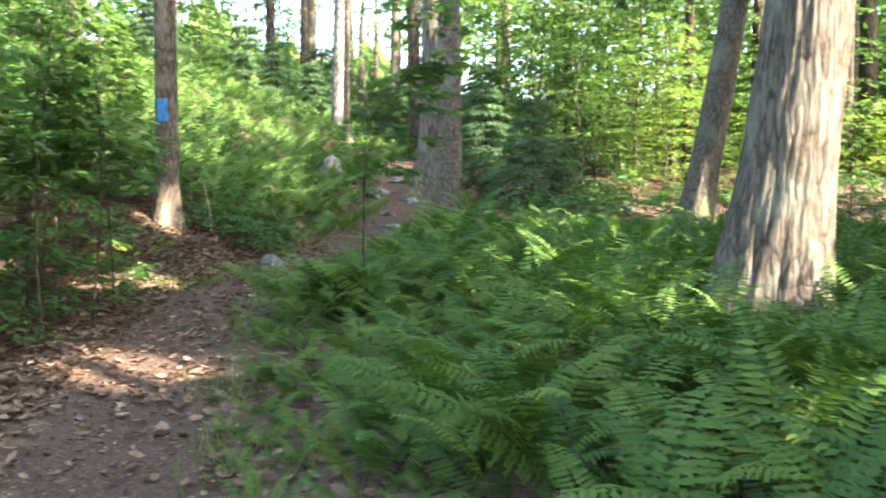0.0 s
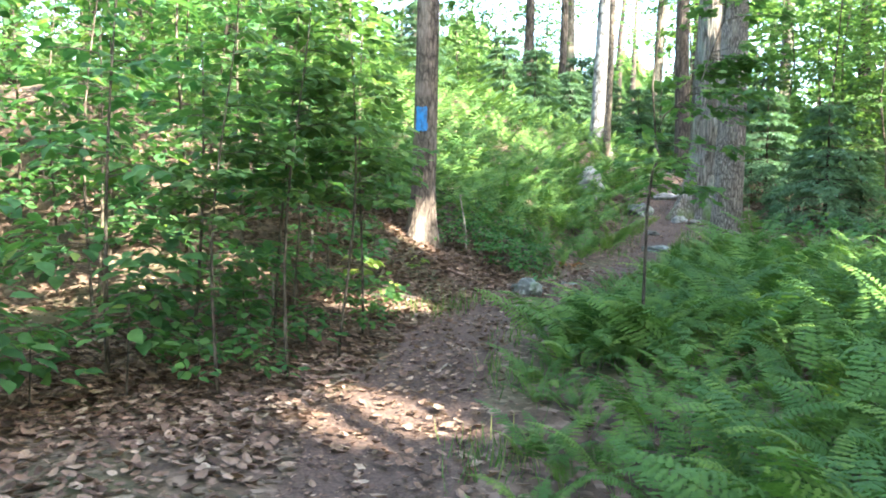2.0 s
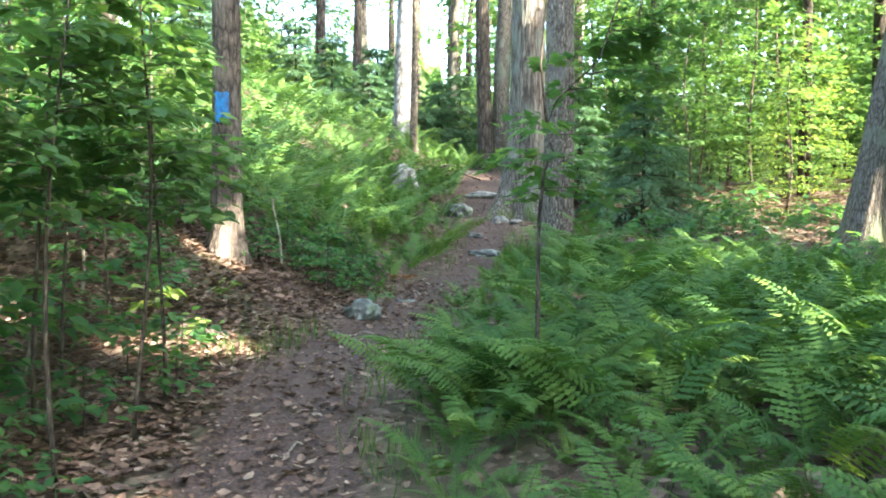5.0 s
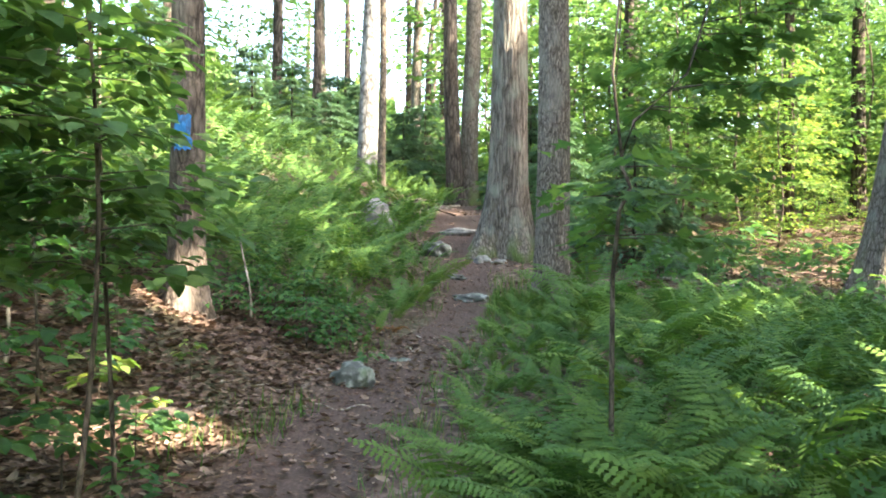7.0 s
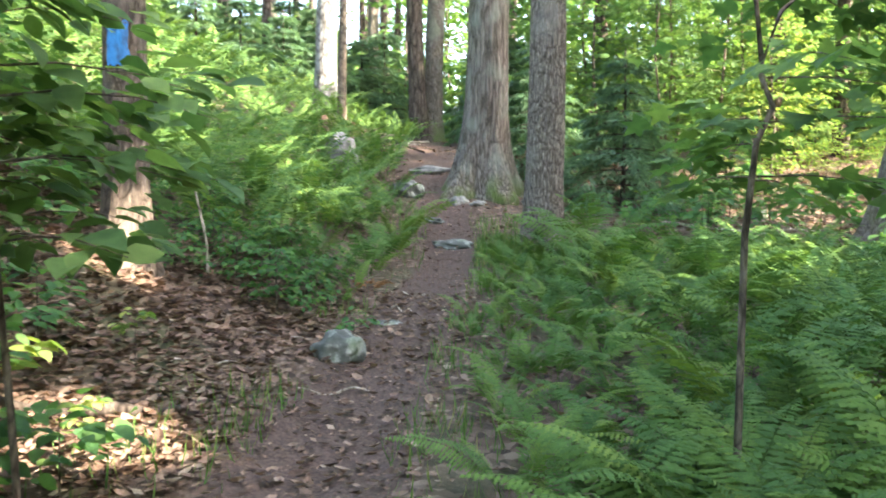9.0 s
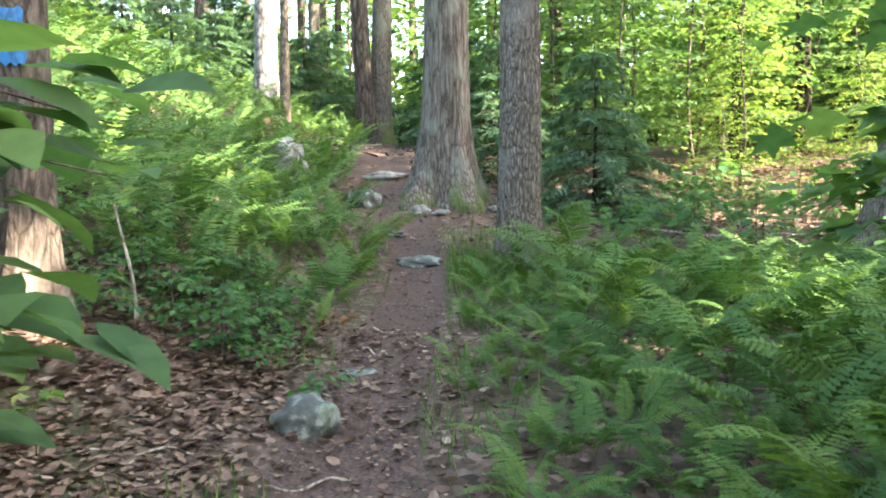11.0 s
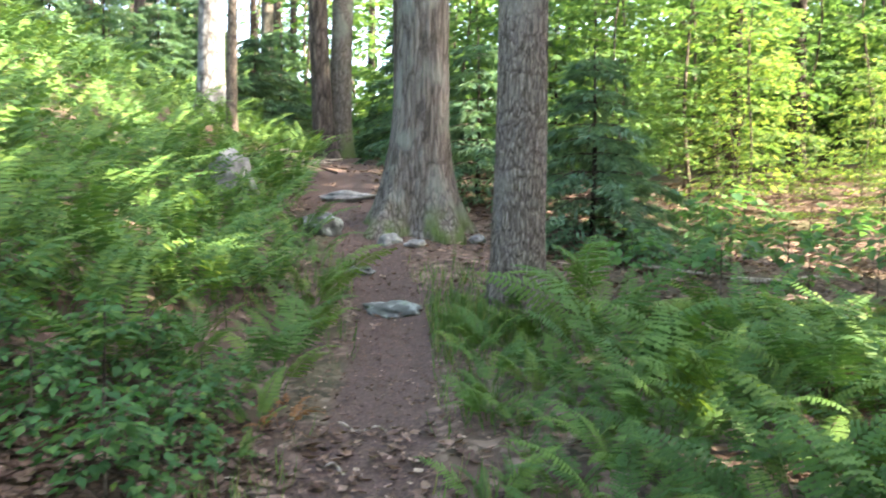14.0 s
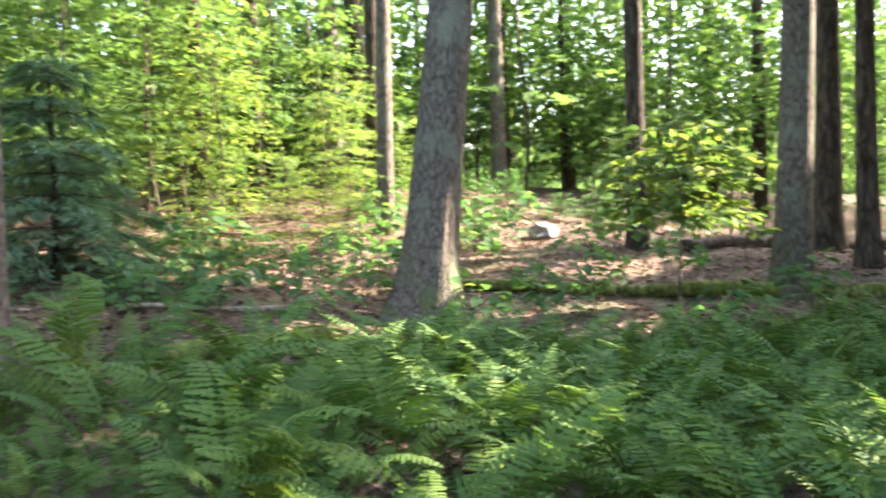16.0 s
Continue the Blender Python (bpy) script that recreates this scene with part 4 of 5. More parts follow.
# ---- far woods ----
def far_woods():
    trunks, leaves = Soup(), Soup()

    def clump(c, n, sigma, size):
        """A loose mass of leaves; finer and more of them ahead of the walk."""
        if -0.5 < math.atan2(c[0], c[1] - 5) < -0.02 and c[2] - 2 > 0.13 * c[1] and rng.uniform() < 0.75:
            return
        if c[1] > 14 - 0.2 * c[0] and c[1] > 12 - 0.9 * c[0]:
            n, size = int(n * 2.3), size * 0.66
        p = c + rng.normal(0, 1, (n, 3)) * sigma
        loose(leaves, LEAF_SMALL, p[~open_to_sun(p)], size)

    n = 0
    while n < 230:
        a, r = rng.uniform(0, 2 * np.pi), rng.uniform(20, 62)
        x, y = r * math.cos(a), 11 + r * math.sin(a)
        if abs(x) < 11 and -3 < y < 32 or open_to_sun([(x, y, 1.0)])[0]:
            continue
        n += 1
        z, h, rad = z_at(x, y), rng.uniform(12, 18), rng.uniform(0.09, 0.24)
        tube(trunks, [(x, y, z - 0.3), (x + rng.normal(0, 0.1), y, z + h * 0.5), (x + rng.normal(0, 0.4), y + rng.normal(0, 0.4), z + h)], [rad * 1.25, rad * 0.8, rad * 0.3], 8)
        ahead = y > 25 and abs(x) < 9
        for k in range(15):
            c = np.array([x, y, z]) + (rng.normal(0, 1.5), rng.normal(0, 1.5), rng.uniform(4.5 if ahead else 3, h))
            clump(c, 34, (0.85, 0.85, 0.4), 0.42)
        for k in range(9):
            c = np.array([x, y, z]) + (rng.normal(0, 2.4), rng.normal(0, 2.4), rng.uniform(0.3, 2.2 if ahead else 4.5))
            clump(c, 36, (0.65, 0.65, 0.3), 0.3)
    for k in range(1150):
        a, r = (rng.uniform(0, 2 * np.pi), rng.uniform(27, 64)) if k < 700 else (rng.uniform(-0.25, 1.2), rng.uniform(20, 45))
        x, y = r * math.cos(a), 12 + r * math.sin(a)
        c = np.array([x, y, z_at(x, y) + rng.uniform(0.2, 1) ** 1.3 * rng.uniform(3, 13)])
        clump(c, 26, (1.35, 1.35, 0.6), 0.5)
    for k in range(760):
        a, r = (rng.uniform(0.0, 2.3), rng.uniform(24, 46)) if k < 420 else (rng.uniform(0.7, 1.4), rng.uniform(17, 34)) if k < 620 else (rng.uniform(0.1, 0.7), rng.uniform(19, 36))
        x, y = r * math.cos(a), 12 + r * math.sin(a)
        c = np.array([x, y, z_at(x, y) + rng.uniform(0.12, 0.34) * r])
        clump(c, 30, (1.2, 1.2, 0.55), 0.45)
    tagged(new("far_tree_trunks", trunks.mesh("far_tree_trunks", M_DARK)), "many straight trunks of the surrounding woods", "woods", kind="stuff")
    tagged(new("far_foliage", leaves.mesh("far_foliage", M_CANOPY)), "green leaves of the surrounding woods", "foliage", kind="stuff")


far_woods()


def backdrop_material():
    m, nt, bsdf, out = material("painted_distant_foliage")
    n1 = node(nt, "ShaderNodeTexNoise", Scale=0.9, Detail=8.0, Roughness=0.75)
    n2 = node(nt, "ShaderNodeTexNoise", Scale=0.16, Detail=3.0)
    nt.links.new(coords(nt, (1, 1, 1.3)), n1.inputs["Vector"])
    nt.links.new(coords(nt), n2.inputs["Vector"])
    # shaded gaps and sunlit leaves are painted as dark and bright mottling
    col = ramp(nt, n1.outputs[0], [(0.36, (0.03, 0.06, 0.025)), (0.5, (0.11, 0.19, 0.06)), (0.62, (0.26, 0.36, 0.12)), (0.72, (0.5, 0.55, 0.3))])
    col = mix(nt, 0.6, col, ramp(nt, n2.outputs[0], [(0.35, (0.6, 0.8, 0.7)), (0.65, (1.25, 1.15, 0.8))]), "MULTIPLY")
    nt.links.new(col, bsdf.inputs["Base Color"])
    bsdf.inputs["Roughness"].default_value = 1.0
    tr = nt.nodes.new("ShaderNodeBsdfTranslucent")
    nt.links.new(col, tr.inputs[0])
    ms = nt.nodes.new("ShaderNodeMixShader")
    ms.inputs[0].default_value = 0.5
    nt.links.new(bsdf.outputs[0], ms.inputs[1])
    nt.links.new(tr.outputs[0], ms.inputs[2])
    nt.links.new(ms.outputs[0], out.inputs[0])
    return m


def backdrop():
    n, rows = 900, 14
    a = np.linspace(0, 2 * np.pi, n, endpoint=False)
    top = 8.5 + 2.6 * np.sin(a * 7 + 1) + 1.4 * np.sin(a * 23 + 2) + 1.0 * np.sin(a * 61) + rng.uniform(-1.3, 1.3, n)
    v = []
    for k in range(rows):
        f = k / (rows - 1)
        r = 66 + 3.0 * np.sin(a * 11 + k) + rng.uniform(-1.0, 1.0, n)
        x, y = r * np.cos(a), 12 + r * np.sin(a)
        v.append(np.stack([x, y, ground_z(x, y) - 0.5 + (top + 0.5) * f], 1))
    i = (np.arange(rows - 1)[:, None] * n + np.arange(n)[None]).ravel()
    j = (np.arange(rows - 1)[:, None] * n + ((np.arange(n) + 1) % n)[None]).ravel()
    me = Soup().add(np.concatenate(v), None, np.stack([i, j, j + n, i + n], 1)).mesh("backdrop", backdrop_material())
    tagged(new("backdrop", me), "far wall painted as green woodland foliage with lit and shaded patches", "backdrop", kind="structure")


backdrop()


# ---- ferns ----
def frond_mesh(length, arch, pairs, fine, seed):
    """One arching frond along +X: a stalk, pinnae in pairs that shorten to the tip, each toothed along both edges."""
    r = np.random.default_rng(seed)
    soup = Soup()
    s = np.linspace(0, 1, 12)
    a = radians(76) - radians(arch) * s ** 1.3
    dx, dz = np.cos(a), np.sin(a)
    px, pz = np.concatenate([[0], np.cumsum((dx[1:] + dx[:-1]) / 2)]) * length / 11, np.concatenate([[0], np.cumsum((dz[1:] + dz[:-1]) / 2)]) * length / 11
    py = 0.05 * length * np.sin(s * 2.5 + seed) * s
    spine = np.stack([px, py, pz], 1)
    tube(soup, spine[::3], np.linspace(0.004, 0.001, len(spine[::3])), 3)
    for k in range(pairs):
        t = 0.26 + 0.74 * (k + 0.5) / pairs
        p = np.array([np.interp(t, s, spine[:, c]) for c in range(3)])
        ang = float(np.interp(t, s, a))
        fwd, up = np.array([math.cos(ang), 0, math.sin(ang)]), np.array([-math.sin(ang), 0, math.cos(ang)])
        u = (t - 0.26) / 0.74
        ln = length * 0.18 * (min(1, 0.55 + u * 2.2) * (1 - u) ** 0.75 + 0.03) * r.uniform(0.85, 1.1)
        wd = length * 0.74 / pairs * 0.43
        for side in (-1, 1):
            d = unit(np.array([0, side, 0]) + fwd * 0.38 + up * r.uniform(-0.3, 0.12))
            w = unit(np.cross(up, d)) * side * -1
            nrm = np.cross(d, w)
            if not fine:
                soup.add([p, p + d * ln * 0.35 + w * wd, p + d * ln - up * ln * 0.15, p + d * ln * 0.35 - w * wd], [(0, 1, 2), (0, 2, 3)])
                continue
            dip = -up * ln * 0.2
            if fine == 2:
                for j in range(4):
                    e0, e1 = max(j * 0.25 - 0.13, 0.0), min(j * 0.25 + 0.28, 1.0)
                    c0, c1 = (p + d * ln * e + dip * e * e for e in (e0, e1))
                    reach = wd * 1.3 * (1 - 0.78 * (j / 4) ** 1.5) * r.uniform(0.85, 1.12)
                    tip = c1 + d * ln * 0.01
                    sag = -up * reach * r.uniform(0.0, 0.5)
                    soup.add([c0, c1, tip + w * reach + sag, tip - w * reach + sag], [(0, 1, 2), (1, 0, 3)])
                continue
            soup.add([p + w * wd * 0.5, p - w * wd * 0.5, p + d * ln * 0.22 + w * wd + dip * 0.05, p + d * ln * 0.22 - w * wd + dip * 0.05,
                      p + d * ln * 0.6 + w * wd * 0.72 + dip * 0.36, p + d * ln * 0.6 - w * wd * 0.72 + dip * 0.36, p + d * ln + dip],
                     [(0, 1, 3), (0, 3, 2), (2, 3, 5), (2, 5, 4), (4, 5, 6)])
    return soup


FRONDS = [frond_mesh(ln, ar, 22, 2, i + 20).mesh("frond", M_FERN) for i, (ln, ar) in enumerate(((0.98, 78), (0.9, 95), (1.06, 88), (0.8, 70), (0.92, 112), (1.02, 62)))]
FRONDS_LACY = [frond_mesh(ln, ar, 25, 2, i).mesh("frond", M_FERN) for i, (ln, ar) in enumerate(((0.98, 82), (0.9, 98), (1.06, 90), (0.8, 74), (0.92, 116), (1.02, 66)))]
FRONDS_DRY = [frond_mesh(0.5, 120, 17, 1, 31).mesh("frond", M_FERN_DRY)]


def fern(label, count, meshes, spread=0.16, group="ferns"):
    ob = tagged(new("fern"), label, "fern", group)
    for k in range(count):
        a = k * 2 * math.pi / count + rng.uniform(-0.4, 0.4)
        rr = rng.uniform(0.02, spread)
        m = Matrix.LocRotScale((rr * math.cos(a), rr * math.sin(a), -0.02), Euler((rng.normal(0, 0.22), rng.uniform(-0.15, 0.2), a + rng.normal(0, 0.35))), (rng.uniform(0.5, 1.0),) * 3)
        part("frond", meshes[int(rng.integers(len(meshes)))], ob, "", m)
    return ob


def fern_here(x, y):
    """How thickly ferns grow at a place, 0 to 1."""
    off = x - float(trail_x(y))
    right = off > (0.8 if 7.5 < y < 11 else 0.75 if 4.5 < y < 7.5 else 0.55) and y > 0.9 and y < 15.9 - 0.6 * max(x + 0.6, 0) and x < 6.5
    if right:
        bare = math.exp(-((x - 1.5) ** 2 + (y - 4.6) ** 2) / 0.8) * 0.75 + 0.97 * math.exp(-((x - 2.3) ** 2 + (y - 5.9) ** 2) / 0.8)
        return 1.0 - bare
    if off < -0.6 and 12.5 < y < 25.5 and off > -10 and not (-4.2 < x < -2.5 and y < 12.9):
        return 0.9
    if off > 0.6 and y >= 14 and y < 15.3 and x < -0.2:
        return 0.6
    return 0.0


protos = [fern("lush green fern with arching toothed fronds", c, f) for c, f in ((8, FRONDS_LACY), (9, FRONDS_LACY), (8, FRONDS), (9, FRONDS))]
tries, grid = 0, []
while tries < 26000:
    tries += 1
    x, y = rng.uniform(-11, 6.5), rng.uniform(0.8, 25.5)
    if rng.uniform() > fern_here(x, y):
        continue
    gap = 0.26 if x > float(trail_x(y)) else (0.3 if y < 16.5 and x > -5 else 0.37 if y < 20 else 0.5)
    if any((x - gx) ** 2 + (y - gy) ** 2 < gap * gap for gx, gy in grid):
        continue
    if (x + 0.78) ** 2 + (y - 8.2) ** 2 < 0.02 or (x + 0.28) ** 2 + (y - 18.75) ** 2 < 0.6 or (x - 2.74) ** 2 + (y - 6.85) ** 2 < 0.75 or (x + 3.83) ** 2 + (y - 11.78) ** 2 < 0.25:
        continue
    grid.append((x, y))
grid.sort(key=lambda g: abs(g[0] - float(trail_x(g[1]))) + 0.12 * abs(g[1] - 8.5) + (1.4 if g[0] < float(trail_x(g[1])) else 0))
for i, (x, y) in enumerate(grid[:285]):
    small = float(np.interp(x - float(trail_x(y)), [0.55, 1.3], [0.52, 1.04])) * ((0.98 if x > 1 else (1.18 if y > 12.5 else 1.08)) if y > 10 else 1.08) if x > float(trail_x(y)) else 0.95
    m = Matrix.LocRotScale((x, y, z_at(x, y)), Euler((rng.normal(0, 0.06), rng.normal(0, 0.06), rng.uniform(0, 6.28))), (small * rng.uniform(0.74, 1.24),) * 3)
    if i < 4:
        protos[i].matrix_basis = m
    else:
        copy_thing(protos[i % 2 + (0 if i < 120 else 2)], m)
for x, y, turn, size in ((-0.95, 7.75, 0.3, 1.6), (-1.05, 7.35, 1.3, 1.4), (-0.72, 7.7, 2.3, 1.65), (-1.12, 7.85, 3.3, 1.5), (-0.6, 7.95, 4.3, 1.5), (-0.85, 7.95, 5.3, 1.6), (-0.9, 7.55, 0.9, 1.5), (-0.78, 7.9, 1.9, 1.55), (-0.98, 7.95, 2.9, 1.5), (-0.86, 8.05, 3.9, 1.6), (-0.7, 8.05, 4.9, 1.55)):
    copy_thing(protos[1], Matrix.LocRotScale((x, y, z_at(x, y)), Euler((0, 0, turn)), (size,) * 3))
coarse = [frond_mesh(ln, ar, pr, te, 50 + i) for i, (ln, ar, pr, te) in enumerate(((0.95, 82, 21, 0), (0.86, 100, 21, 0), (1.0, 72, 22, 0), (1.0, 85, 11, 0), (0.95, 100, 11, 0), (1.08, 70, 11, 0)))]
coarse = [(np.concatenate(c.v), np.concatenate(c.t), np.concatenate(c.q)) for c in coarse]


def fern_mass():
    soup = Soup()
    for x, y in grid[285:]:
        z = z_at(x, y)
        for k in range(7 if x > float(trail_x(y)) - 2.0 else 5):
            v, t, q = coarse[int(rng.integers(3)) + (0 if x > float(trail_x(y)) - 3.0 or y < 14.5 else 3)]
            m = np.array(Euler((rng.normal(0, 0.2), rng.normal(0, 0.15), k * 0.785 + rng.normal(0, 0.3))).to_matrix()) * rng.uniform(0.75, 1.15) * (1.12 if x < float(trail_x(y)) - 1.8 else 0.92 if x < float(trail_x(y)) else (0.92 if x > 1 else 1.05) if y > 10 else 1.0)
            soup.add(v @ m.T + (x + rng.normal(0, 0.08), y + rng.normal(0, 0.08), z - 0.02), t, q)
    tagged(new("fern_bank", soup.mesh("fern_bank", M_FERN_FAR)), "dense bank of green ferns covering the slope", "ferns", kind="stuff")


fern_mass()
dry = fern("withered russet fern lying by the path", 6, FRONDS_DRY, 0.12, "withered ferns")
plant_rows(dry, [(-2.05, 12.9, 0, 0.7), (1.9, 6.0, 1, 0.9), (-2.0, 13.3, 2, 0.6), (1.5, 5.6, 3, 0.8), (2.2, 5.7, 4.2, 0.9), (1.2, 4.6, 5, 0.7)], "withered ferns")


# ---- grass and litter ----
def grass():
    soup = Soup()
    spots = [(-2.75, 9.3, 0.35, 260), (-2.55, 9.9, 0.22, 120), (-0.85, 15.0, 0.35, 420), (-0.45, 15.2, 0.3, 500), (-0.1, 15.0, 0.25, 400), (-0.55, 15.6, 0.35, 380), (-0.9, 14.2, 0.3, 260), (-1.0, 13.2, 0.28, 220), (-1.3, 11.8, 0.25, 160), (-1.5, 10.7, 0.25, 160),
             (-1.7, 9.4, 0.25, 180), (-1.75, 8.2, 0.25, 160), (-1.6, 7.0, 0.22, 140), (-1.35, 5.4, 0.22, 150), (-0.95, 4.1, 0.22, 150), (-2.2, 12.2, 0.22, 110), (-0.3, 16.4, 0.4, 300), (-1.55, 16.6, 0.3, 160)]
    for x, y, r, n in spots:
        px, py = rng.normal(x, r, n), rng.normal(y, r, n)
        keep = np.abs(px - trail_x(py)) > 0.3
        px, py = px[keep], py[keep]
        pos = np.stack([px, py, ground_z(px, py) - 0.01], 1)
        a = rng.uniform(0, 6.28, len(pos))
        axis = np.stack([np.cos(a) * 0.6, np.sin(a) * 0.6, np.ones(len(pos))], 1)
        blade = (np.array([(-0.025, 0, 0), (0.025, 0, 0), (0.02, 0.5, 0.03), (-0.02, 0.5, 0.03), (0.0, 1.0, 0.2)]), [(0, 1, 2), (0, 2, 3), (3, 2, 4)])
        scatter(soup, blade, pos, axis, np.stack([-np.cos(a), -np.sin(a), np.full(len(a), 0.6)], 1), rng.uniform(0.08, 0.22, len(pos)) * (1.1 if y > 14.5 else 0.9))
    tagged(new("grass", soup.mesh("grass", M_GRASS, False)), "tufts of short green grass along the path", "grass", kind="stuff")


grass()


def litter():
    soup = Soup()
    def strew(n, x0, x1, y0, y1, size, keep):
        x, y = rng.uniform(x0, x1, n), rng.uniform(y0, y1, n)
        k = rng.uniform(0, 1, n) < keep(x, y)
        x, y = x[k], y[k]
        pos = np.stack([x, y, ground_z(x, y) + rng.uniform(0.006, 0.03, len(x))], 1)
        a = rng.uniform(0, 6.28, len(x))
        axis = np.stack([np.cos(a), np.sin(a), rng.normal(0, 0.18, len(x))], 1)
        nor = np.stack([rng.normal(0, 0.3, len(x)), rng.normal(0, 0.3, len(x)), np.ones(len(x))], 1)
        scatter(soup, LEAF_CURLED if size == 0.075 else LEAF_DRY, pos, axis, nor, size * rng.uniform(0.5, 1.3, len(x)))
    bare = lambda x, y: 1 - 0.82 * step(0.75, 0.35, np.abs(x - trail_x(y)))
    strew(24000, -6.0, 0.0, 0.5, 13.0, 0.075, lambda x, y: bare(x, y) * (x < trail_x(y) + 0.5))
    strew(16000, -5.2, -1.2, 5.0, 13.0, 0.07, lambda x, y: bare(x, y) * (x < trail_x(y) + 0.3))
    strew(20000, -3.2, 0.0, 1.5, 20.0, 0.034, lambda x, y: step(0.9, 0.3, np.abs(x - trail_x(y))))
    strew(7000, -1.5, 5.5, 0.5, 13.0, 0.075, lambda x, y: (x > trail_x(y) + 0.4) * 0.8)
    strew(14000, 0.5, 14.0, 11.0, 25.0, 0.1, lambda x, y: np.full_like(x, 0.9))
    strew(4000, -3.0, 2.0, 15.0, 26.0, 0.09, bare)
    strew(5000, -9.0, -4.0, 1.0, 13.0, 0.1, lambda x, y: np.full_like(x, 0.9))
    tagged(new("leaf_litter", soup.mesh("leaf_litter", M_LITTER, False)), "curled dry brown leaves strewn over the forest floor", "leaf litter", kind="stuff")


litter()


# ---- stones, logs and sticks ----
def stone(name, label, x, y, size, mat, turn=0.0, sink=0.3, rough=0.22, seed=0, tilt=0.0):
    """A weathered boulder, faceted and uneven, bedded in the soil."""
    bm = bmesh.new()
    bmesh.ops.create_icosphere(bm, subdivisions=4, radius=0.5)
    for v in bm.verts:
        p = v.co.normalized()
        n = noise.noise(p * 1.7 + Vector((seed * 3.7, 0, 0))) * rough * 1.5 + noise.noise(p * 4.1 + Vector((0, seed * 5.1, 0))) * rough * 0.5 + noise.noise(p * 11 + Vector((0, 0, seed))) * rough * 0.12
        f = max(abs(p.x), abs(p.y), abs(p.z))
        v.co = p * 0.5 * (0.8 + 0.2 / f * 0.75 + n)
        v.co.x, v.co.y, v.co.z = v.co.x * size[0], v.co.y * size[1], v.co.z * size[2]
    me = bpy.data.meshes.new(name)
    bm.to_mesh(me)
    bm.free()
    for p in me.polygons:
        p.use_smooth = True
    me.materials.append(mat)
    ob = tagged(new(name, me), label, "rock")
    ob.matrix_basis = Matrix.LocRotScale((x, y, z_at(x, y) + size[2] * (0.5 - sink)), Euler((tilt, 0, turn)), None)
    return ob


stone("rock", "rounded grey rock with pale lichen at the edge of the path", -2.24, 10.95, (0.34, 0.28, 0.26), M_STONE, 0.4, 0.3, seed=1)
stone("flat_stone", "flat half-buried stone in the dirt path", -1.95, 12.0, (0.36, 0.22, 0.1), M_STONE, 0.2, 0.8, seed=2)
stone("flat_stone", "flat grey stone set in the dirt path", -1.0, 15.9, (0.55, 0.6, 0.16), M_STONE, 0.5, 0.5, seed=3)
stone("flat_stone", "small flat stone set in the dirt path", -1.15, 17.0, (0.35, 0.3, 0.12), M_STONE, 1.5, 0.45, seed=4)
stone("rock", "pale rock lying against the oak's roots", -0.68, 18.1, (0.3, 0.24, 0.2), M_STONE_PALE, 0.3, 0.42, seed=5)
stone("rock", "pale flat rock beside the oak's roots", -0.42, 17.9, (0.38, 0.24, 0.12), M_STONE_PALE, 1.0, 0.42, seed=6)
stone("rock", "grey rock that edges the path as a step", -1.45, 18.3, (0.6, 0.42, 0.34), M_STONE, 0.9, 0.35, seed=7)
stone("rock", "flat pale slab at the top of the path's rise", -0.95, 20.2, (0.8, 0.5, 0.2), M_STONE_PALE, 0.1, 0.4, seed=8)
stone("rock", "small pale stones behind the oak", 0.38, 18.2, (0.24, 0.2, 0.12), M_STONE_PALE, 0.7, 0.3, seed=9)
stone("boulder", "pale boulder on the bank above the path", -2.45, 18.5, (0.6, 0.45, 0.72), M_STONE_PALE, 0.7, 0.14, seed=10)
stone("boulder", "pale boulder in the sunlit litter", 10.4, 18.2, (0.75, 0.5, 0.4), M_STONE_PALE, 0.3, 0.3, seed=11)
stone("rock", "small dark rock in sunlit litter", 3.9, 18.0, (0.3, 0.25, 0.24), M_STONE, 0.3, 0.25, seed=12)


def log_mesh(name, mat, points, radii, sides=20, seed=0):
    p = np.asarray(points, float)
    k = np.linspace(0, len(p) - 1, 40)
    pts = np.stack([np.interp(k, range(len(p)), p[:, c]) for c in range(3)], 1)
    pts[:, 2] += 0.02 * np.sin(k * 5 + seed)
    soup = Soup()
    tube(soup, pts, np.interp(k, range(len(p)), radii) * (1 + 0.06 * np.sin(k * 9 + seed)), sides)
    return soup.mesh(name, mat)


def lying(name, label, xy, radii, mat, lift=0.0, category="log", sides=16):
    pts = [(x, y, z_at(x, y) + r * 0.8 + lift) for (x, y), r in zip(xy, radii)]
    return tagged(new(name, log_mesh(name, mat, pts, radii, sides, len(label))), label, category)


lying("fallen_log", "long fallen log covered in yellow-green moss", [(6.2, 16.6), (7.4, 14.9), (8.4, 13.2), (9.3, 10.8)], (0.07, 0.09, 0.1, 0.12), M_LOG)
lying("fallen_log", "mossy fallen log half hidden in ferns", [(1.2, 15.4), (2.2, 15.3), (3.2, 15.6)], (0.08, 0.1, 0.08), M_LOG)
lying("fallen_log", "dark fallen log lying on brown litter", [(10.5, 15.6), (13.5, 14.6), (16, 13.4)], (0.12, 0.15, 0.15), M_DARK)
lying("fallen_branch", "bleached fallen branch on sunlit ground", [(1.9, 17.0), (3.4, 16.5), (4.2, 16.7)], (0.02, 0.03, 0.015), M_PALE_TWIG, 0.05, "branch", 8)
lying("dead_branch", "rotting dark branch lying in leaf litter", [(-3.9, 9.7), (-3.4, 9.65), (-3.0, 9.75)], (0.03, 0.04, 0.025), M_DARK, 0.0, "branch", 8)
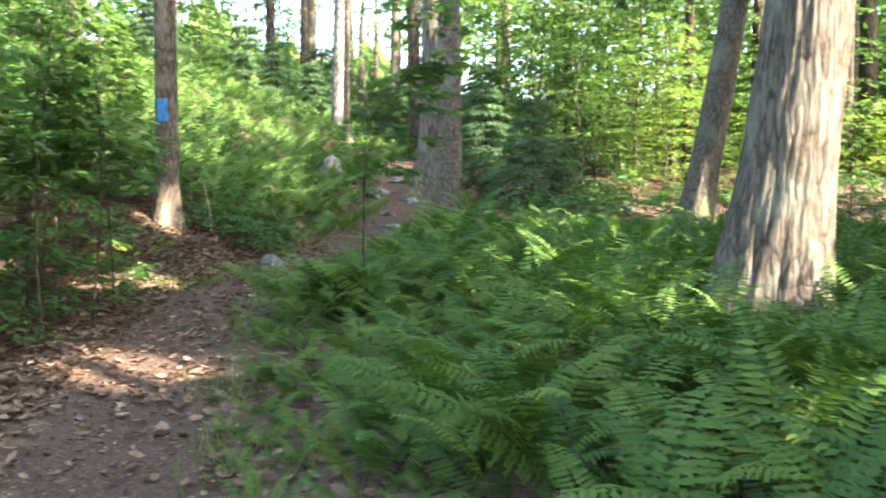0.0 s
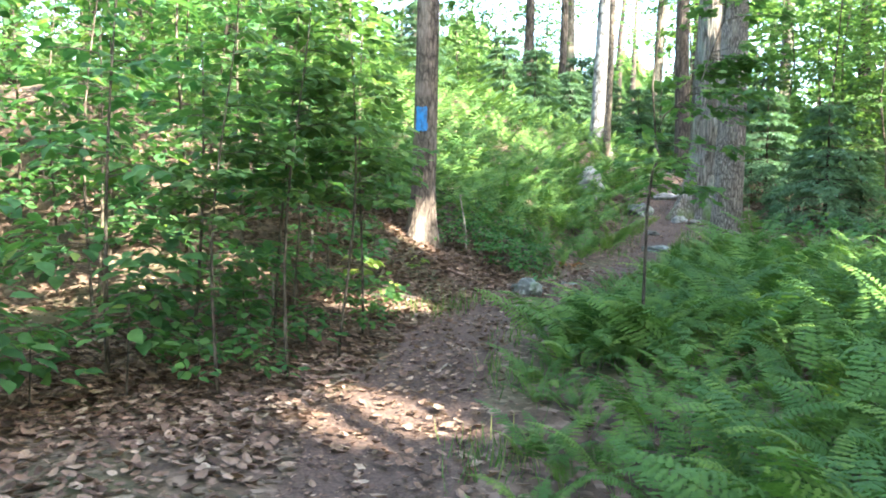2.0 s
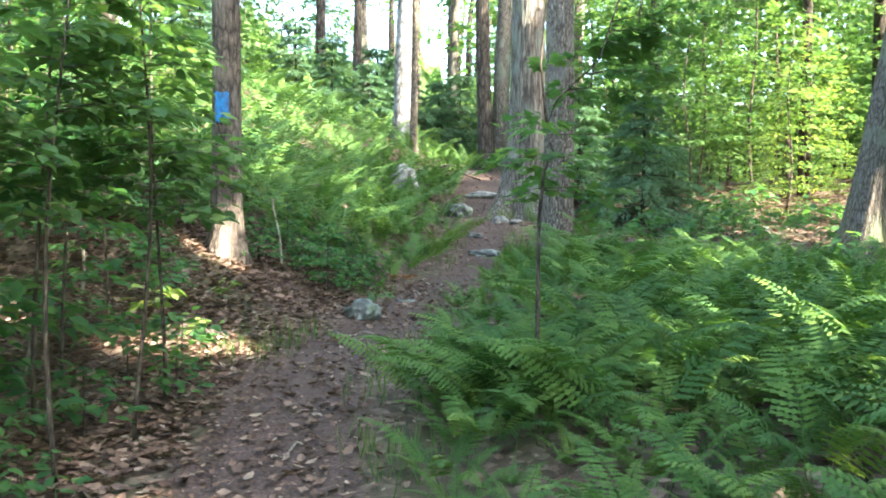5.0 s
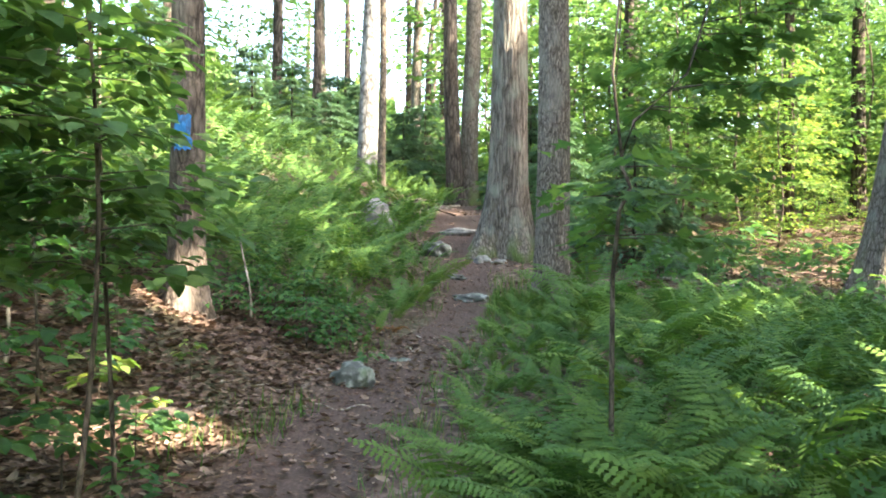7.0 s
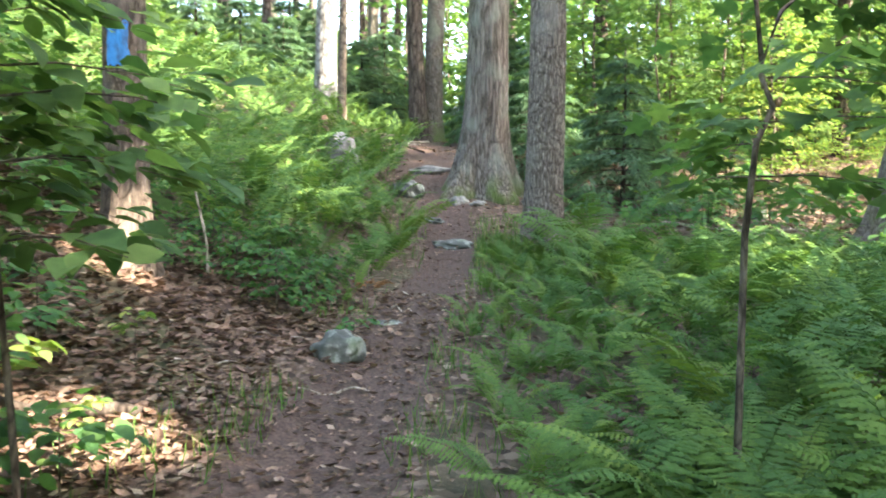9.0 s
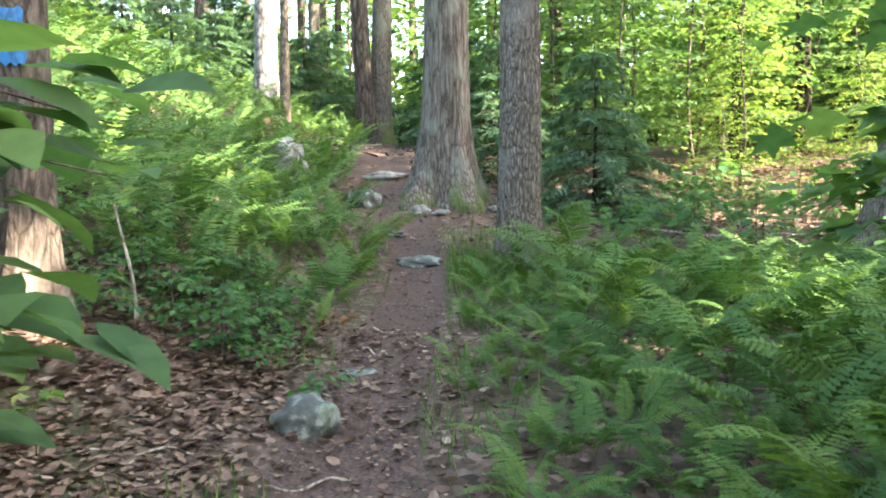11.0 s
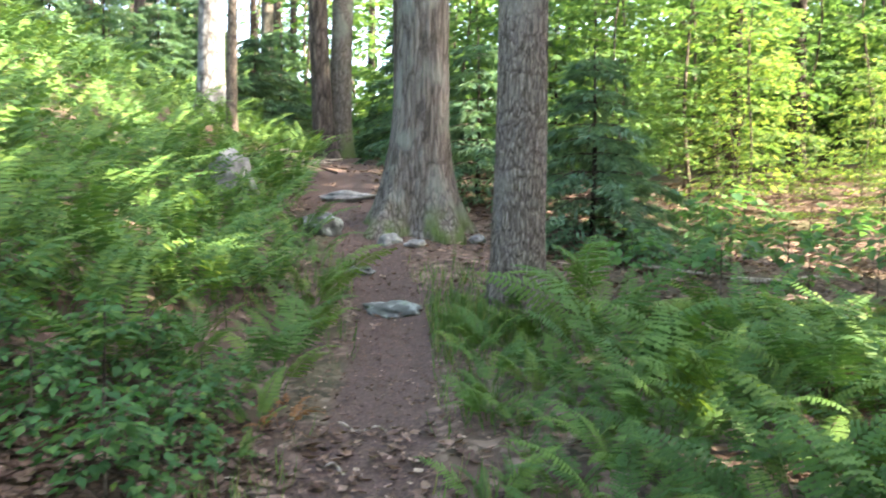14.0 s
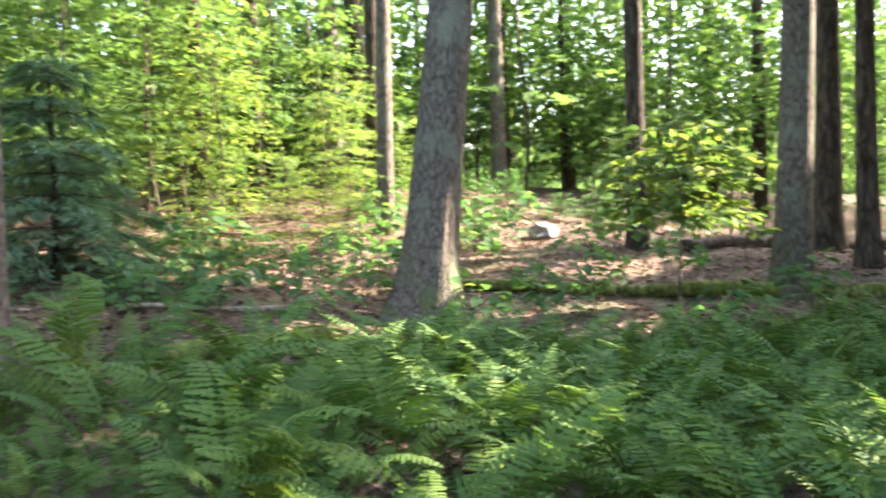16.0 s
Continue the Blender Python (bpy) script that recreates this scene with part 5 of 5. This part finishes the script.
for k, (x, y, a, ln) in enumerate(((-2.45, 10.2, 0.4, 0.5), (-1.75, 13.0, -0.4, 0.35), (-2.6, 11.4, 0.2, 0.6), (-2.2, 7.0, 1.1, 0.3), (-3.2, 10.5, 0.3, 0.5), (-1.7, 12.3, 2.4, 0.25))):
    lying("stick", "thin bleached stick lying on the ground", [(x, y), (x + ln * 0.5 * math.cos(a), y + ln * 0.5 * math.sin(a) + 0.02), (x + ln * math.cos(a), y + ln * math.sin(a))], (0.006, 0.008, 0.004), M_PALE_TWIG, 0.004, "stick", 6)


def brush_heap(x, y, n, label):
    ob = tagged(new("brush_heap"), label, "branches")
    ob.location = (x, y, z_at(x, y))
    for k in range(n):
        a, ln = rng.uniform(-0.5, 0.5) + (math.pi if k % 2 else 0), rng.uniform(0.5, 1.4)
        c = np.array([rng.normal(0, 0.4), rng.normal(0, 0.25), rng.uniform(0.02, 0.3)])
        d = np.array([math.cos(a), math.sin(a), rng.normal(0, 0.18)]) * ln / 2
        s = Soup()
        tube(s, [c - d, c + (0, 0, 0.04), c + d], [0.022, 0.018, 0.006], 6)
        part("branch", s.mesh("branch", M_DARK if k % 3 else M_PALE_TWIG), ob)


brush_heap(-1.9, 21.6, 16, "heap of dead dark branches at the top of the rise")
brush_heap(-4.4, 14.4, 8, "dead grey branches caught in the ferns")


def snag(label, x, y, h, r, mat, lean=(0, 0)):
    """A broken dead stem with a splintered top."""
    ob = tagged(new("broken_stem"), label, "dead tree")
    ob.location = (x, y, z_at(x, y))
    s = Soup()
    z = np.linspace(-0.1, h, 8)
    tube(s, np.stack([lean[0] * z + 0.02 * np.sin(z * 6), lean[1] * z, z], 1), np.linspace(r * 1.2, r * 0.6, 8), 9)
    stem = part("stem", s.mesh("stem", mat), ob)
    s = Soup()
    for k in range(4):
        a = k * 1.6
        b = np.array([lean[0] * h + r * 0.3 * math.cos(a), lean[1] * h + r * 0.3 * math.sin(a), h - 0.02])
        tube(s, [b, b + (0.02 * math.cos(a), 0.02 * math.sin(a), r * (1 + 0.5 * (k % 3)))], [r * 0.3, 0.002], 5)
    part("splintered_top", s.mesh("splintered_top", mat), stem)["kind"] = "stuff"


snag("bleached broken sapling stem on the bank", -3.28, 12.05, 0.75, 0.012, M_PALE_TWIG, (-0.12, 0.0))
snag("reddish broken stump in sunlit brush", 6.1, 22.8, 1.5, 0.1, M_BLAZE_BARK, (-0.02, 0))
snag("thin pale dead stem standing in leaf litter", -4.3, 8.6, 0.6, 0.014, M_PALE_TWIG, (0.02, 0))
snag("thin pale dead stem standing in leaf litter", -4.6, 10.1, 0.45, 0.018, M_PALE_TWIG, (0.0, 0.02))
